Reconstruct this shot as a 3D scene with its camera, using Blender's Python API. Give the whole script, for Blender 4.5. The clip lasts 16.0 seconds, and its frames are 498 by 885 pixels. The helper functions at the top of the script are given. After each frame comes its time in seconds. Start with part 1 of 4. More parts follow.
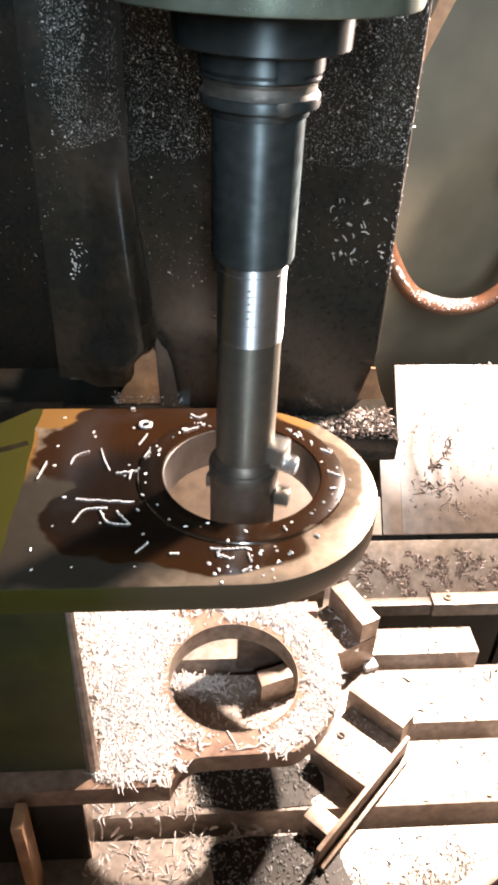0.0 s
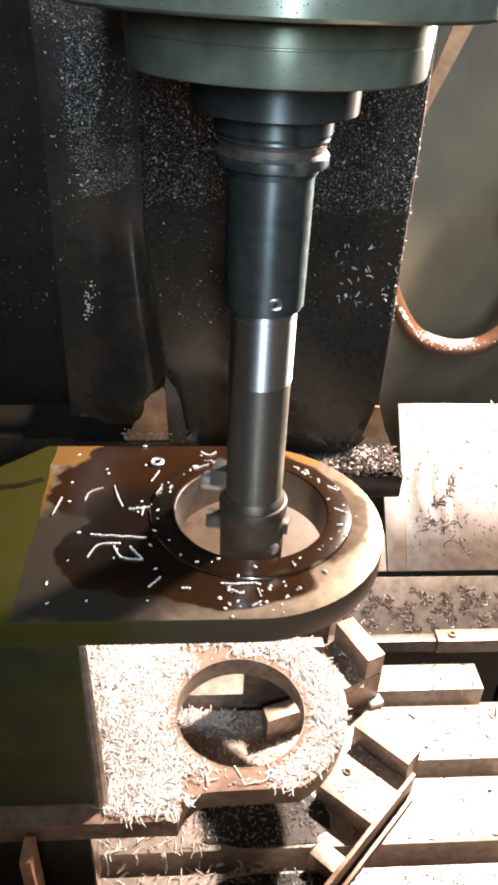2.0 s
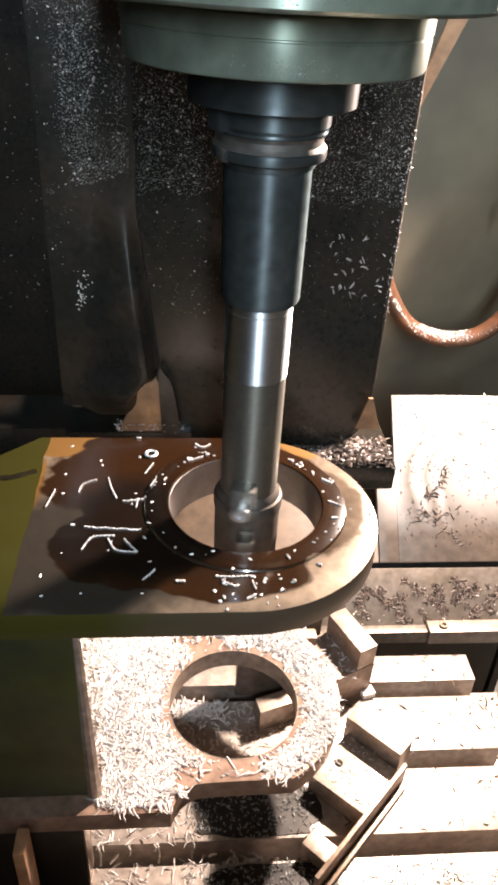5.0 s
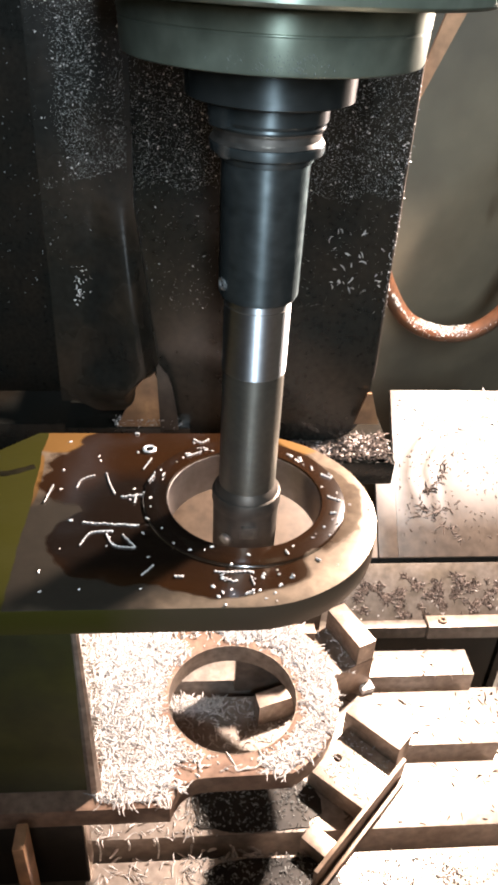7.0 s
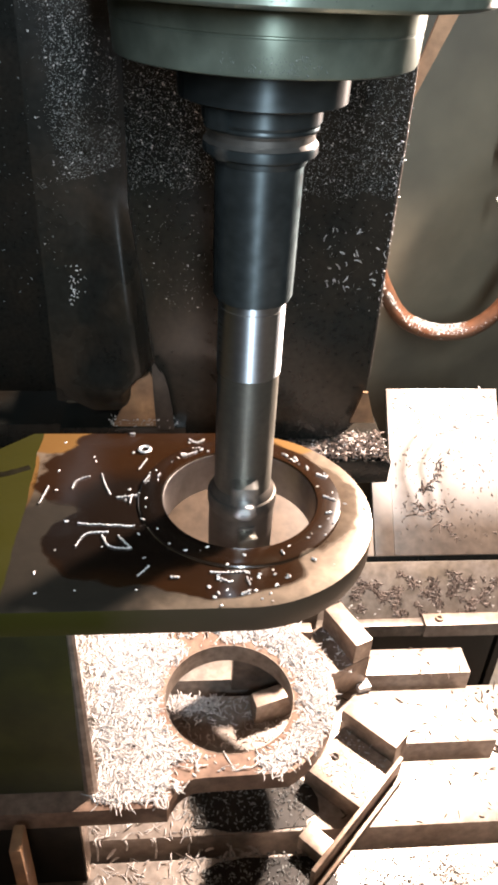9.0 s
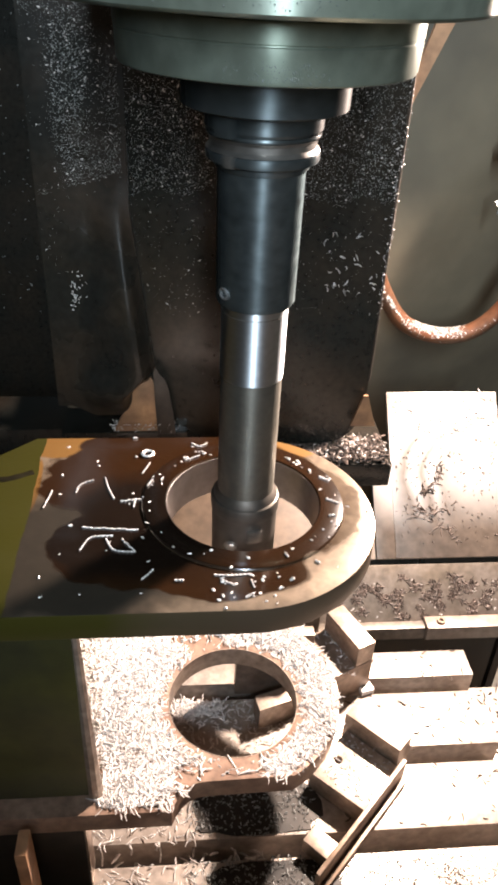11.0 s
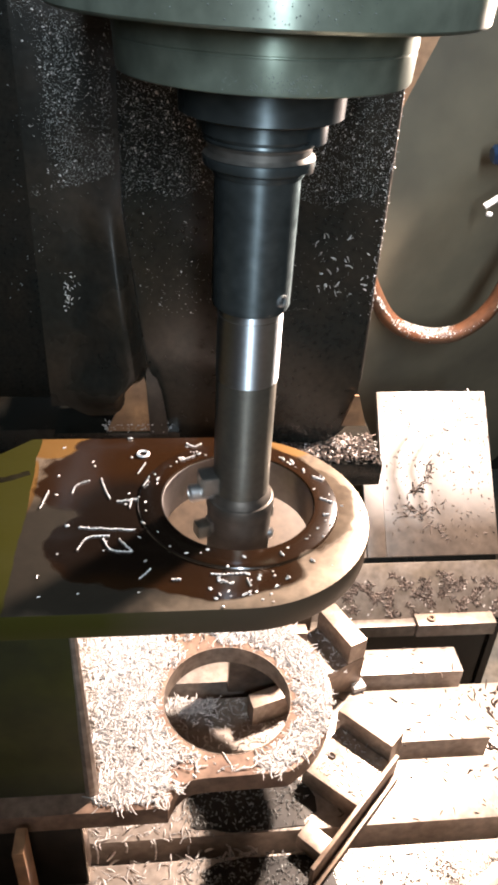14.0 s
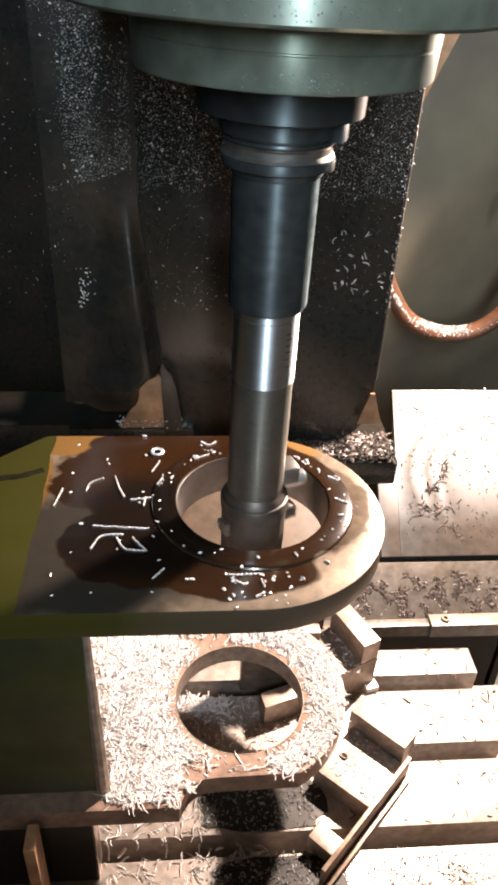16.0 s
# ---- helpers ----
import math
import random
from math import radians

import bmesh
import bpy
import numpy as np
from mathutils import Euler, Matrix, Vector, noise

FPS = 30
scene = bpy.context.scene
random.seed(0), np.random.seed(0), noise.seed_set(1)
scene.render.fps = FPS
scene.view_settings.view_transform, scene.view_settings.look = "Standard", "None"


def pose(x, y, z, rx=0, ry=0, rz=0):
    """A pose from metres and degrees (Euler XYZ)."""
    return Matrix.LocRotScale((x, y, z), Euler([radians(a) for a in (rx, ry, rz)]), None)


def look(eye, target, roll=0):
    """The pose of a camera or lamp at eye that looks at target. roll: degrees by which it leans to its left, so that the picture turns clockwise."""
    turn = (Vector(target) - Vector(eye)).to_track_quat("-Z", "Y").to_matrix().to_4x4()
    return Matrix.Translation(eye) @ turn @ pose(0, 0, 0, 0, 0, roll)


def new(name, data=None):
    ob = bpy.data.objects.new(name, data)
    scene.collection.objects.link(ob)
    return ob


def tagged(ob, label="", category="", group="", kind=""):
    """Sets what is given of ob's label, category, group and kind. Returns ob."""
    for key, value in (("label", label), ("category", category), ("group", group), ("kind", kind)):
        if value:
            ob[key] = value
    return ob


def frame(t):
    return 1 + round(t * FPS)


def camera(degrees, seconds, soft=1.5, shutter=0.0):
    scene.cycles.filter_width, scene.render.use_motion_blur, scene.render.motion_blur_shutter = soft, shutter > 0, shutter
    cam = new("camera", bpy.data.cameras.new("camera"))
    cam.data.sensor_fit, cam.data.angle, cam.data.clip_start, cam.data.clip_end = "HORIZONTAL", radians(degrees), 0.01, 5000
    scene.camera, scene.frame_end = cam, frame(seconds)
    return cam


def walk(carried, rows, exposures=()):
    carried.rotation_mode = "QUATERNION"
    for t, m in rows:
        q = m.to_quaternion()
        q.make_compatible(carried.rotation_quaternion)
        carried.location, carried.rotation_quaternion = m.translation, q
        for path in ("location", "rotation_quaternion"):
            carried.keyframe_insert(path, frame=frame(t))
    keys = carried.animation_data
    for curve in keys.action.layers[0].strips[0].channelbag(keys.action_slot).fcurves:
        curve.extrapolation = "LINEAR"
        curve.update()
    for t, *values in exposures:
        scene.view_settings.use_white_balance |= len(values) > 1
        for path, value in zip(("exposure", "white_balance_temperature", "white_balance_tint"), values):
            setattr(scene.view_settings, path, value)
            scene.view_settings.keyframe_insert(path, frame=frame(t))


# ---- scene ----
U = 0.88  # metres for one unit of the plan: the T-slots then lie 82 mm apart
cam = camera(36.54, 16.0, soft=3.4, shutter=0.5)
ROWS = [
    (0.0, -0.0388, -0.4655, 0.7364, 54.36, -2.18, -3.75),
    (0.5, -0.0405, -0.4692, 0.7414, 55.59, -2.05, -3.44),
    (1.0, -0.0407, -0.4716, 0.7435, 56.10, -2.16, -3.81),
    (1.5, -0.0415, -0.4747, 0.7452, 57.23, -1.99, -3.44),
    (2.0, -0.0455, -0.4792, 0.7487, 57.01, -2.30, -3.42),
    (2.5, -0.0476, -0.4766, 0.7488, 56.53, -2.51, -3.54),
    (3.0, -0.0485, -0.4765, 0.7496, 56.59, -2.69, -3.80),
    (3.5, -0.0485, -0.4763, 0.7492, 56.35, -2.74, -3.71),
    (4.0, -0.0486, -0.4765, 0.7490, 56.36, -2.91, -3.81),
    (6.5, -0.0481, -0.4753, 0.7486, 56.00, -2.76, -4.01),
    (7.0, -0.0478, -0.4753, 0.7481, 55.93, -2.81, -3.99),
    (7.5, -0.0472, -0.4744, 0.7470, 55.87, -2.77, -4.06),
    (8.0, -0.0476, -0.4752, 0.7490, 55.97, -2.90, -4.14),
    (8.5, -0.0472, -0.4745, 0.7482, 55.92, -2.73, -4.27),
    (9.0, -0.0466, -0.4741, 0.7491, 55.80, -2.73, -4.34),
    (9.2, -0.0451, -0.4733, 0.7472, 55.71, -2.62, -4.32),
    (11.3, -0.0530, -0.4785, 0.7509, 56.45, -2.43, -4.77),
    (11.5, -0.0553, -0.4878, 0.7568, 57.07, -2.70, -5.70),
    (12.0, -0.0570, -0.4935, 0.7531, 56.24, -2.53, -6.27),
    (12.5, -0.0564, -0.4914, 0.7547, 56.22, -2.64, -5.74),
    (13.0, -0.0567, -0.4883, 0.7550, 56.50, -2.73, -5.41),
    (13.5, -0.0569, -0.4838, 0.7540, 56.25, -2.85, -5.48),
    (14.0, -0.0565, -0.4811, 0.7538, 56.15, -2.89, -5.47),
    (14.5, -0.0580, -0.4824, 0.7540, 56.52, -2.89, -5.14),
    (15.0, -0.0611, -0.4761, 0.7529, 56.06, -2.84, -3.96),
    (15.5, -0.0619, -0.4791, 0.7562, 56.13, -2.97, -4.29),
    (16.0, -0.0575, -0.4751, 0.7538, 55.71, -2.79, -4.33),
]
walk(cam, [(t, pose(U * x, U * y, U * z, rx, ry, rz)) for t, x, y, z, rx, ry, rz in ROWS],
     [(0.0, 0.66), (0.8, 0.51), (1.5, 0.46), (4.0, 0.43), (9.0, 0.39), (12.5, 0.37), (16.0, 0.31)])

# ---- light ----
world = bpy.data.worlds.new("world")
scene.world = world
world.use_nodes = True
world.node_tree.nodes["Background"].inputs[0].default_value = (0.9, 0.78, 0.62, 1)
world.node_tree.nodes["Background"].inputs[1].default_value = 0.085


def lamp(name, kind, m, power, colour, **more):
    data = bpy.data.lights.new(name, kind)
    data.energy, data.color = power, colour
    ob = new(name, data)
    ob.matrix_basis = m
    return ob


work_light = lamp("work_light", "SPOT", look((0.505 * U, 0.44 * U, 0.745 * U), (0.1 * U, -0.02 * U, 0.03 * U)), 102, (1.0, 0.80, 0.685))
work_light.data.spot_size, work_light.data.spot_blend, work_light.data.shadow_soft_size = radians(110), 0.5, 0.028
window_light = lamp("window_light", "AREA", look((-0.02, -1.6, 1.25), (0, 0, 0.5)), 40, (0.74, 0.88, 1.0))
window_light.data.shape, window_light.data.size, window_light.data.size_y = "RECTANGLE", 0.085, 0.9

# ---- materials ----


def material(name, base, rough=0.5, metal=0.0, second=None, grain=60.0, stain=8.0, bump=0.15, spread=0.25, coat=0.0, island=0.0, turned=0.0, tint=1.0):
    """Base colour varied at two scales, with relief and uneven gloss."""
    m = bpy.data.materials.new(name)
    m.use_nodes = True
    nt = m.node_tree
    n, link = nt.nodes, nt.links.new
    bsdf = n["Principled BSDF"]
    geo = n.new("ShaderNodeTexCoord")
    fine, wide = n.new("ShaderNodeTexNoise"), n.new("ShaderNodeTexNoise")
    for tex, scale, detail in ((fine, grain, 6), (wide, stain, 4)):
        tex.inputs["Scale"].default_value, tex.inputs["Detail"].default_value = scale, detail
        link(geo.outputs["Object"], tex.inputs["Vector"])
    second = second or tuple(c * (1 - spread * 1.6) for c in base)
    ramp = n.new("ShaderNodeMapRange")
    ramp.inputs[1].default_value, ramp.inputs[2].default_value = 0.38, 0.64
    link(wide.outputs[0], ramp.inputs[0])
    mix = n.new("ShaderNodeMix")
    mix.data_type = "RGBA"
    link(ramp.outputs[0], mix.inputs[0])
    mix.inputs[6].default_value, mix.inputs[7].default_value = (*base, 1), (*second, 1)
    shade = n.new("ShaderNodeMix")
    shade.data_type, shade.blend_type = "RGBA", "MULTIPLY"
    shade.inputs[0].default_value = 1.0
    dots = n.new("ShaderNodeMapRange")
    dots.inputs[1].default_value, dots.inputs[2].default_value = 0.3, 0.7
    dots.inputs[3].default_value, dots.inputs[4].default_value = 1 - spread, 1 + spread
    link(fine.outputs[0], dots.inputs[0])
    link(mix.outputs[2], shade.inputs[6])
    link(dots.outputs[0], shade.inputs[7])
    out = shade.outputs[2]
    if island:
        isl, rnd = n.new("ShaderNodeNewGeometry"), n.new("ShaderNodeMapRange")
        rnd.inputs[3].default_value, rnd.inputs[4].default_value = 1 - island, 1 + island * 0.5
        link(isl.outputs["Random Per Island"], rnd.inputs[0])
        again = n.new("ShaderNodeMix")
        again.data_type, again.blend_type = "RGBA", "MULTIPLY"
        again.inputs[0].default_value = 1.0
        link(out, again.inputs[6])
        link(rnd.outputs[0], again.inputs[7])
        out = again.outputs[2]
    link(out, bsdf.inputs["Base Color"])
    gloss = n.new("ShaderNodeMapRange")
    gloss.inputs[3].default_value, gloss.inputs[4].default_value = max(0.03, rough - 0.1), min(1, rough + 0.12)
    link(wide.outputs[0], gloss.inputs[0])
    link(gloss.outputs[0], bsdf.inputs["Roughness"])
    bsdf.inputs["Metallic"].default_value = metal
    bsdf.inputs["Specular Tint"].default_value = (tint, tint, tint, 1)
    if turned:
        # fine turning marks round the axis stretch the highlights along it
        bsdf.inputs["Anisotropic"].default_value, bsdf.inputs["Anisotropic Rotation"].default_value = turned, 0.25
        ring = n.new("ShaderNodeTangent")
        ring.direction_type, ring.axis = "RADIAL", "Z"
        link(ring.outputs[0], bsdf.inputs["Tangent"])
    bsdf.inputs["Coat Weight"].default_value = coat
    bsdf.inputs["Coat Roughness"].default_value = 0.12
    relief = n.new("ShaderNodeBump")
    relief.inputs["Strength"].default_value, relief.inputs["Distance"].default_value = bump, 0.001
    link(fine.outputs[0], relief.inputs["Height"])
    link(relief.outputs[0], bsdf.inputs["Normal"])
    return m


STEEL = material("bare_steel", (0.62, 0.63, 0.64), 0.3, 0.9, grain=300, bump=0.06, spread=0.1)
TURNED = material("turned_steel", (0.56, 0.60, 0.64), 0.42, 1.0, grain=300, bump=0.03, spread=0.08, turned=0.9)
GREY_STEEL = material("ground_grey_steel", (0.30, 0.29, 0.27), 0.36, 0.9, grain=200, bump=0.08, spread=0.12)
BLACK = material("black_oxide_steel", (0.105, 0.123, 0.128), 0.44, 0.84, grain=150, bump=0.04, turned=0.85, tint=0.15)
HEAD = material("dark_green_grey_enamel", (0.265, 0.3, 0.255), 0.3, 0.69, second=(0.2, 0.235, 0.19), grain=60, bump=0.08, turned=0.75, tint=0.35)
IRON = material("worn_cast_iron", (0.42, 0.365, 0.32), 0.34, 0.4, second=(0.34, 0.28, 0.235), grain=120, stain=14, bump=0.15)
BROWN_STEEL = material("rusty_brown_steel", (0.30, 0.235, 0.19), 0.45, 0.6, second=(0.20, 0.14, 0.10), grain=110, stain=22, bump=0.2)
WALL = material("oily_black_guard", (0.012, 0.0125, 0.011), 0.2, 0.0, second=(0.021, 0.0165, 0.012), grain=140, stain=9, bump=0.16)
PANEL = material("grimy_olive_panel", (0.17, 0.145, 0.10), 0.42, 0.0, second=(0.105, 0.09, 0.065), grain=30, stain=4, bump=0.06, spread=0.08)
HOSE = material("orange_hose", (0.11, 0.038, 0.014), 0.42, 0.0, second=(0.055, 0.034, 0.022), grain=120, bump=0.3)
CHIP = material("steel_swarf", (0.86, 0.81, 0.78), 0.4, 0.1, grain=400, bump=0.1, island=0.3)
GREY_CHIP = material("dusty_swarf", (0.44, 0.45, 0.44), 0.4, 0.4, grain=400, bump=0.1, island=0.7)
DARK_CHIP = material("oily_swarf", (0.13, 0.10, 0.085), 0.42, 0.3, grain=400, bump=0.1, island=0.8)
TROUGH = material("grey_coolant_tray", (0.13, 0.13, 0.12), 0.4, 0.3, second=(0.2, 0.16, 0.12), grain=90, stain=12, bump=0.3)
SHEET = material("matt_oily_sheet", (0.011, 0.011, 0.0095), 0.27, 0.0, second=(0.023, 0.0165, 0.011), grain=140, stain=11, bump=0.25)
WALL_BROWN = material("grimy_brown_hem", (0.06, 0.045, 0.034), 0.45, 0.2, grain=120, stain=20, bump=0.3)
RUST = material("rusty_sheet", (0.36, 0.20, 0.10), 0.5, 0.3, second=(0.20, 0.11, 0.06), grain=120, stain=30, bump=0.35)
RUSTY_PLATE = material("rusty_red_plate", (0.30, 0.20, 0.145), 0.45, 0.3, second=(0.17, 0.10, 0.07), grain=140, stain=30, bump=0.25)
WEB = material("oily_dark_olive", (0.05, 0.048, 0.010), 0.4, 0.0, second=(0.022, 0.022, 0.008), grain=60, stain=10, bump=0.2)
DULL = material("worn_bare_steel", (0.27, 0.255, 0.235), 0.36, 0.9, grain=200, stain=60, bump=0.1)
BAR = material("ground_bar_steel", (0.19, 0.18, 0.155), 0.4, 0.9, grain=260, stain=30, bump=0.04, spread=0.1, turned=0.7, tint=0.5)
CUTTER = material("dull_cutter_steel", (0.12, 0.108, 0.095), 0.5, 0.85, second=(0.085, 0.07, 0.06), grain=200, stain=40, bump=0.08, spread=0.12, turned=0.5, tint=0.4)
BLOCK = material("milled_brown_block", (0.42, 0.34, 0.28), 0.42, 0.6, second=(0.32, 0.25, 0.2), grain=150, stain=40, bump=0.15)
COVER = material("scuffed_cover_steel", (0.34, 0.285, 0.24), 0.36, 0.35, second=(0.27, 0.21, 0.17), grain=90, stain=12, bump=0.12)
COVER_DIRTY = material("oily_cover_steel", (0.21, 0.18, 0.155), 0.4, 0.6, second=(0.14, 0.115, 0.09), grain=110, stain=25, bump=0.2)
RISER = material("oily_brown_riser", (0.105, 0.073, 0.049), 0.45, 0.1, second=(0.08, 0.055, 0.036), grain=90, stain=14, bump=0.12)
PEACH = material("pale_orange_paint", (0.55, 0.30, 0.16), 0.5, 0.0, grain=80)
BORED = material("bored_wall", (0.33, 0.30, 0.29), 0.36, 1.0, grain=150, stain=30, bump=0.08, spread=0.1)
CREASE = material("shaded_crease", (0.012, 0.010, 0.005), 0.9, 0.0, grain=90, bump=0.2)
# Black for a block, also for shade on the table and in its slots.
DARK = material("black_block_and_shade", (0.018, 0.016, 0.014), 0.4, 0.3, second=(0.03, 0.024, 0.018), grain=80, stain=20, bump=0.2)
BLUE = material("blue_plastic", (0.02, 0.05, 0.12), 0.3, 0.0)
COOLANT = material("clear_coolant", (0.16, 0.18, 0.17), 0.08, 0.0, bump=0.0, spread=0.05, coat=1.0)
CHROME = material("bright_tube", (0.85, 0.85, 0.85), 0.3, 0.2, bump=0.02, spread=0.05)
for matt, level in ((CREASE, 0.04), (SHEET, 0.25), (WALL, 0.4)):
    matt.node_tree.nodes["Principled BSDF"].inputs["Specular IOR Level"].default_value = level

# ---- building helpers ----


def part(name, bm, mat, parent=None, label="", smooth=0.6):
    """Links a bmesh as one mesh object under a thing or a part."""
    bmesh.ops.recalc_face_normals(bm, faces=bm.faces)
    bm.transform(Matrix.Scale(U, 4))
    data = bpy.data.meshes.new(name)
    bm.to_mesh(data)
    bm.free()
    data.materials.append(mat)
    if smooth:
        data.set_sharp_from_angle(angle=smooth)
        data.shade_smooth() if hasattr(data, "shade_smooth") else None
    ob = new(name, data)
    ob.parent = parent
    return tagged(ob, label)


def thing(name, label, category, group="", kind="", at=(0, 0, 0)):
    ob = new(name)
    ob.empty_display_size = 0.02
    ob.location = [U * a for a in at]
    return tagged(ob, label, category, group, kind)


def box(x0, x1, y0, y1, z0, z1, bevel=0.0, bm=None):
    bm = bm or bmesh.new()
    made = bmesh.ops.create_cube(bm, size=1)["verts"]
    for v in made:
        v.co = ((x0 + x1) / 2 + v.co.x * (x1 - x0), (y0 + y1) / 2 + v.co.y * (y1 - y0), (z0 + z1) / 2 + v.co.z * (z1 - z0))
    if bevel:
        edges = list({e for v in made for e in v.link_edges})
        bmesh.ops.bevel(bm, geom=edges, offset=bevel, segments=2, affect="EDGES", profile=0.6)
    return bm


def prism(outline, z0, z1, holes=(), bevel=0.0):
    """A plate with an outline and round holes (x, y, r)."""
    bm = bmesh.new()
    loops = [outline] + [[(x + r * math.cos(a * math.tau / 72), y + r * math.sin(a * math.tau / 72)) for a in range(72)] for x, y, r in holes]
    edges = []
    for loop in loops:
        vs = [bm.verts.new((x, y, z0)) for x, y in loop]
        edges += [bm.edges.new((a, b)) for a, b in zip(vs, vs[1:] + vs[:1])]
    bmesh.ops.triangle_fill(bm, use_beauty=True, use_dissolve=False, edges=edges)
    up = bmesh.ops.extrude_face_region(bm, geom=list(bm.faces))["geom"]
    bmesh.ops.translate(bm, vec=(0, 0, z1 - z0), verts=[g for g in up if isinstance(g, bmesh.types.BMVert)])
    bmesh.ops.recalc_face_normals(bm, faces=bm.faces)
    if bevel:
        sharp = [e for e in bm.edges if len(e.link_faces) == 2 and e.calc_face_angle() > 1.0 and abs(e.verts[0].co.z - e.verts[1].co.z) < 1e-6]
        bmesh.ops.bevel(bm, geom=sharp, offset=bevel, segments=2, affect="EDGES", profile=0.6)
    return bm


def lathe(profile, seg=64, bm=None, closed=False):
    """A body of revolution about z from (radius, height) pairs."""
    bm = bm or bmesh.new()
    rings = []
    for r, z in profile:
        if r < 1e-6:
            rings.append([bm.verts.new((0, 0, z))])
        else:
            rings.append([bm.verts.new((r * math.cos(i * math.tau / seg), r * math.sin(i * math.tau / seg), z)) for i in range(seg)])
    if closed:
        rings.append(rings[0])
    for a, b in zip(rings, rings[1:]):
        for i in range(seg):
            j = (i + 1) % seg
            loop = [a[i % len(a)], a[j % len(a)], b[j % len(b)], b[i % len(b)]]
            loop = list(dict.fromkeys(loop))
            if len(loop) > 2:
                bm.faces.new(loop)
    return bm


def tube(points, r, seg=10, bm=None):
    """A round tube along points."""
    bm = bm or bmesh.new()
    pts = [Vector(p) for p in points]
    rings = []
    for i, p in enumerate(pts):
        d = (pts[min(i + 1, len(pts) - 1)] - pts[max(i - 1, 0)]).normalized()
        side = d.cross(Vector((0.31, 0.2, 0.93))).normalized()
        other = d.cross(side)
        rr = r(i / (len(pts) - 1)) if callable(r) else r
        rings.append([bm.verts.new(p + rr * (math.cos(a * math.tau / seg) * side + math.sin(a * math.tau / seg) * other)) for a in range(seg)])
    for a, b in zip(rings, rings[1:]):
        for i in range(seg):
            bm.faces.new((a[i], a[(i + 1) % seg], b[(i + 1) % seg], b[i]))
    bm.faces.new(rings[0][::-1]), bm.faces.new(rings[-1])
    return bm


def spline(points, n=12):
    """Points on a smooth curve through the given ones."""
    p = [Vector(q) for q in points]
    p = [2 * p[0] - p[1]] + p + [2 * p[-1] - p[-2]]
    out = []
    for i in range(1, len(p) - 2):
        for k in range(n):
            t = k / n
            out.append(0.5 * (2 * p[i] + (p[i + 1] - p[i - 1]) * t + (2 * p[i - 1] - 5 * p[i] + 4 * p[i + 1] - p[i + 2]) * t * t + (3 * p[i] - p[i - 1] - 3 * p[i + 1] + p[i + 2]) * t ** 3))
    return out + [p[-2]]


# ---- the machine ----
ZT, ZL, BORE, BORE_LOW = 0.3721, 0.122, 0.0615, 0.0637


def structure(name, bm, mat, label, category):
    return tagged(part(name, bm, mat), label, category, kind="structure")


def enclosure():
    structure("floor", box(-1.2, 1.2, -2.2, 1.2, -0.32, -0.30), TROUGH, "dark oily coolant tray under the machine table", "floor")
    structure("wall_back", box(-1.2, 1.2, 0.95, 1.0, -0.3, 1.6), WALL, "black oily back wall of the machine enclosure", "wall")
    structure("wall_left", box(-0.95, -0.9, -0.5, 0.95, -0.3, 1.6), WALL, "dark oily side wall of the machine enclosure", "wall")
    # Unseen wall, added to keep the front light off the table and lower plate.
    structure("front_blocker", box(-1.2, 1.2, -0.6, -0.57, -0.3, 0.6), WALL, "unseen dark wall added to block low front light", "wall")
    structure("ceiling", box(-1.2, 1.2, -0.3, 0.95, 1.6, 1.64), WALL, "dark closed top of the machine enclosure", "ceiling")


def folded_panel():
    """A sheet that bends back along a slanting crease."""
    bm, grid = bmesh.new(), {}
    for back in (0, 1):
        for i in range(29):
            for j in range(61):
                x, z = 0.2 + 0.7 * i / 28, -0.3 + 1.5 * j / 60
                d = ((x - 0.311) * 0.78 - (z - 0.385) * 0.62)
                grid[back, i, j] = bm.verts.new((x, 0.62 + 0.45 * max(0.0, d + 0.002 * max(0.0, 1 - abs(d) / 0.03)) + 0.02 * back, z))
    for i in range(28):
        for j in range(60):
            for back in (0, 1):
                bm.faces.new([grid[back, i + a, j + b] for a, b in ((0, 0), (1, 0), (1, 1), (0, 1))])
    rim = [(i, 0) for i in range(28)] + [(28, j) for j in range(60)] + [(i, 60) for i in range(28, 0, -1)] + [(0, j) for j in range(60, 0, -1)]
    for a, b in zip(rim, rim[1:] + rim[:1]):
        bm.faces.new((grid[0, *a], grid[0, *b], grid[1, *b], grid[1, *a]))
    return bm


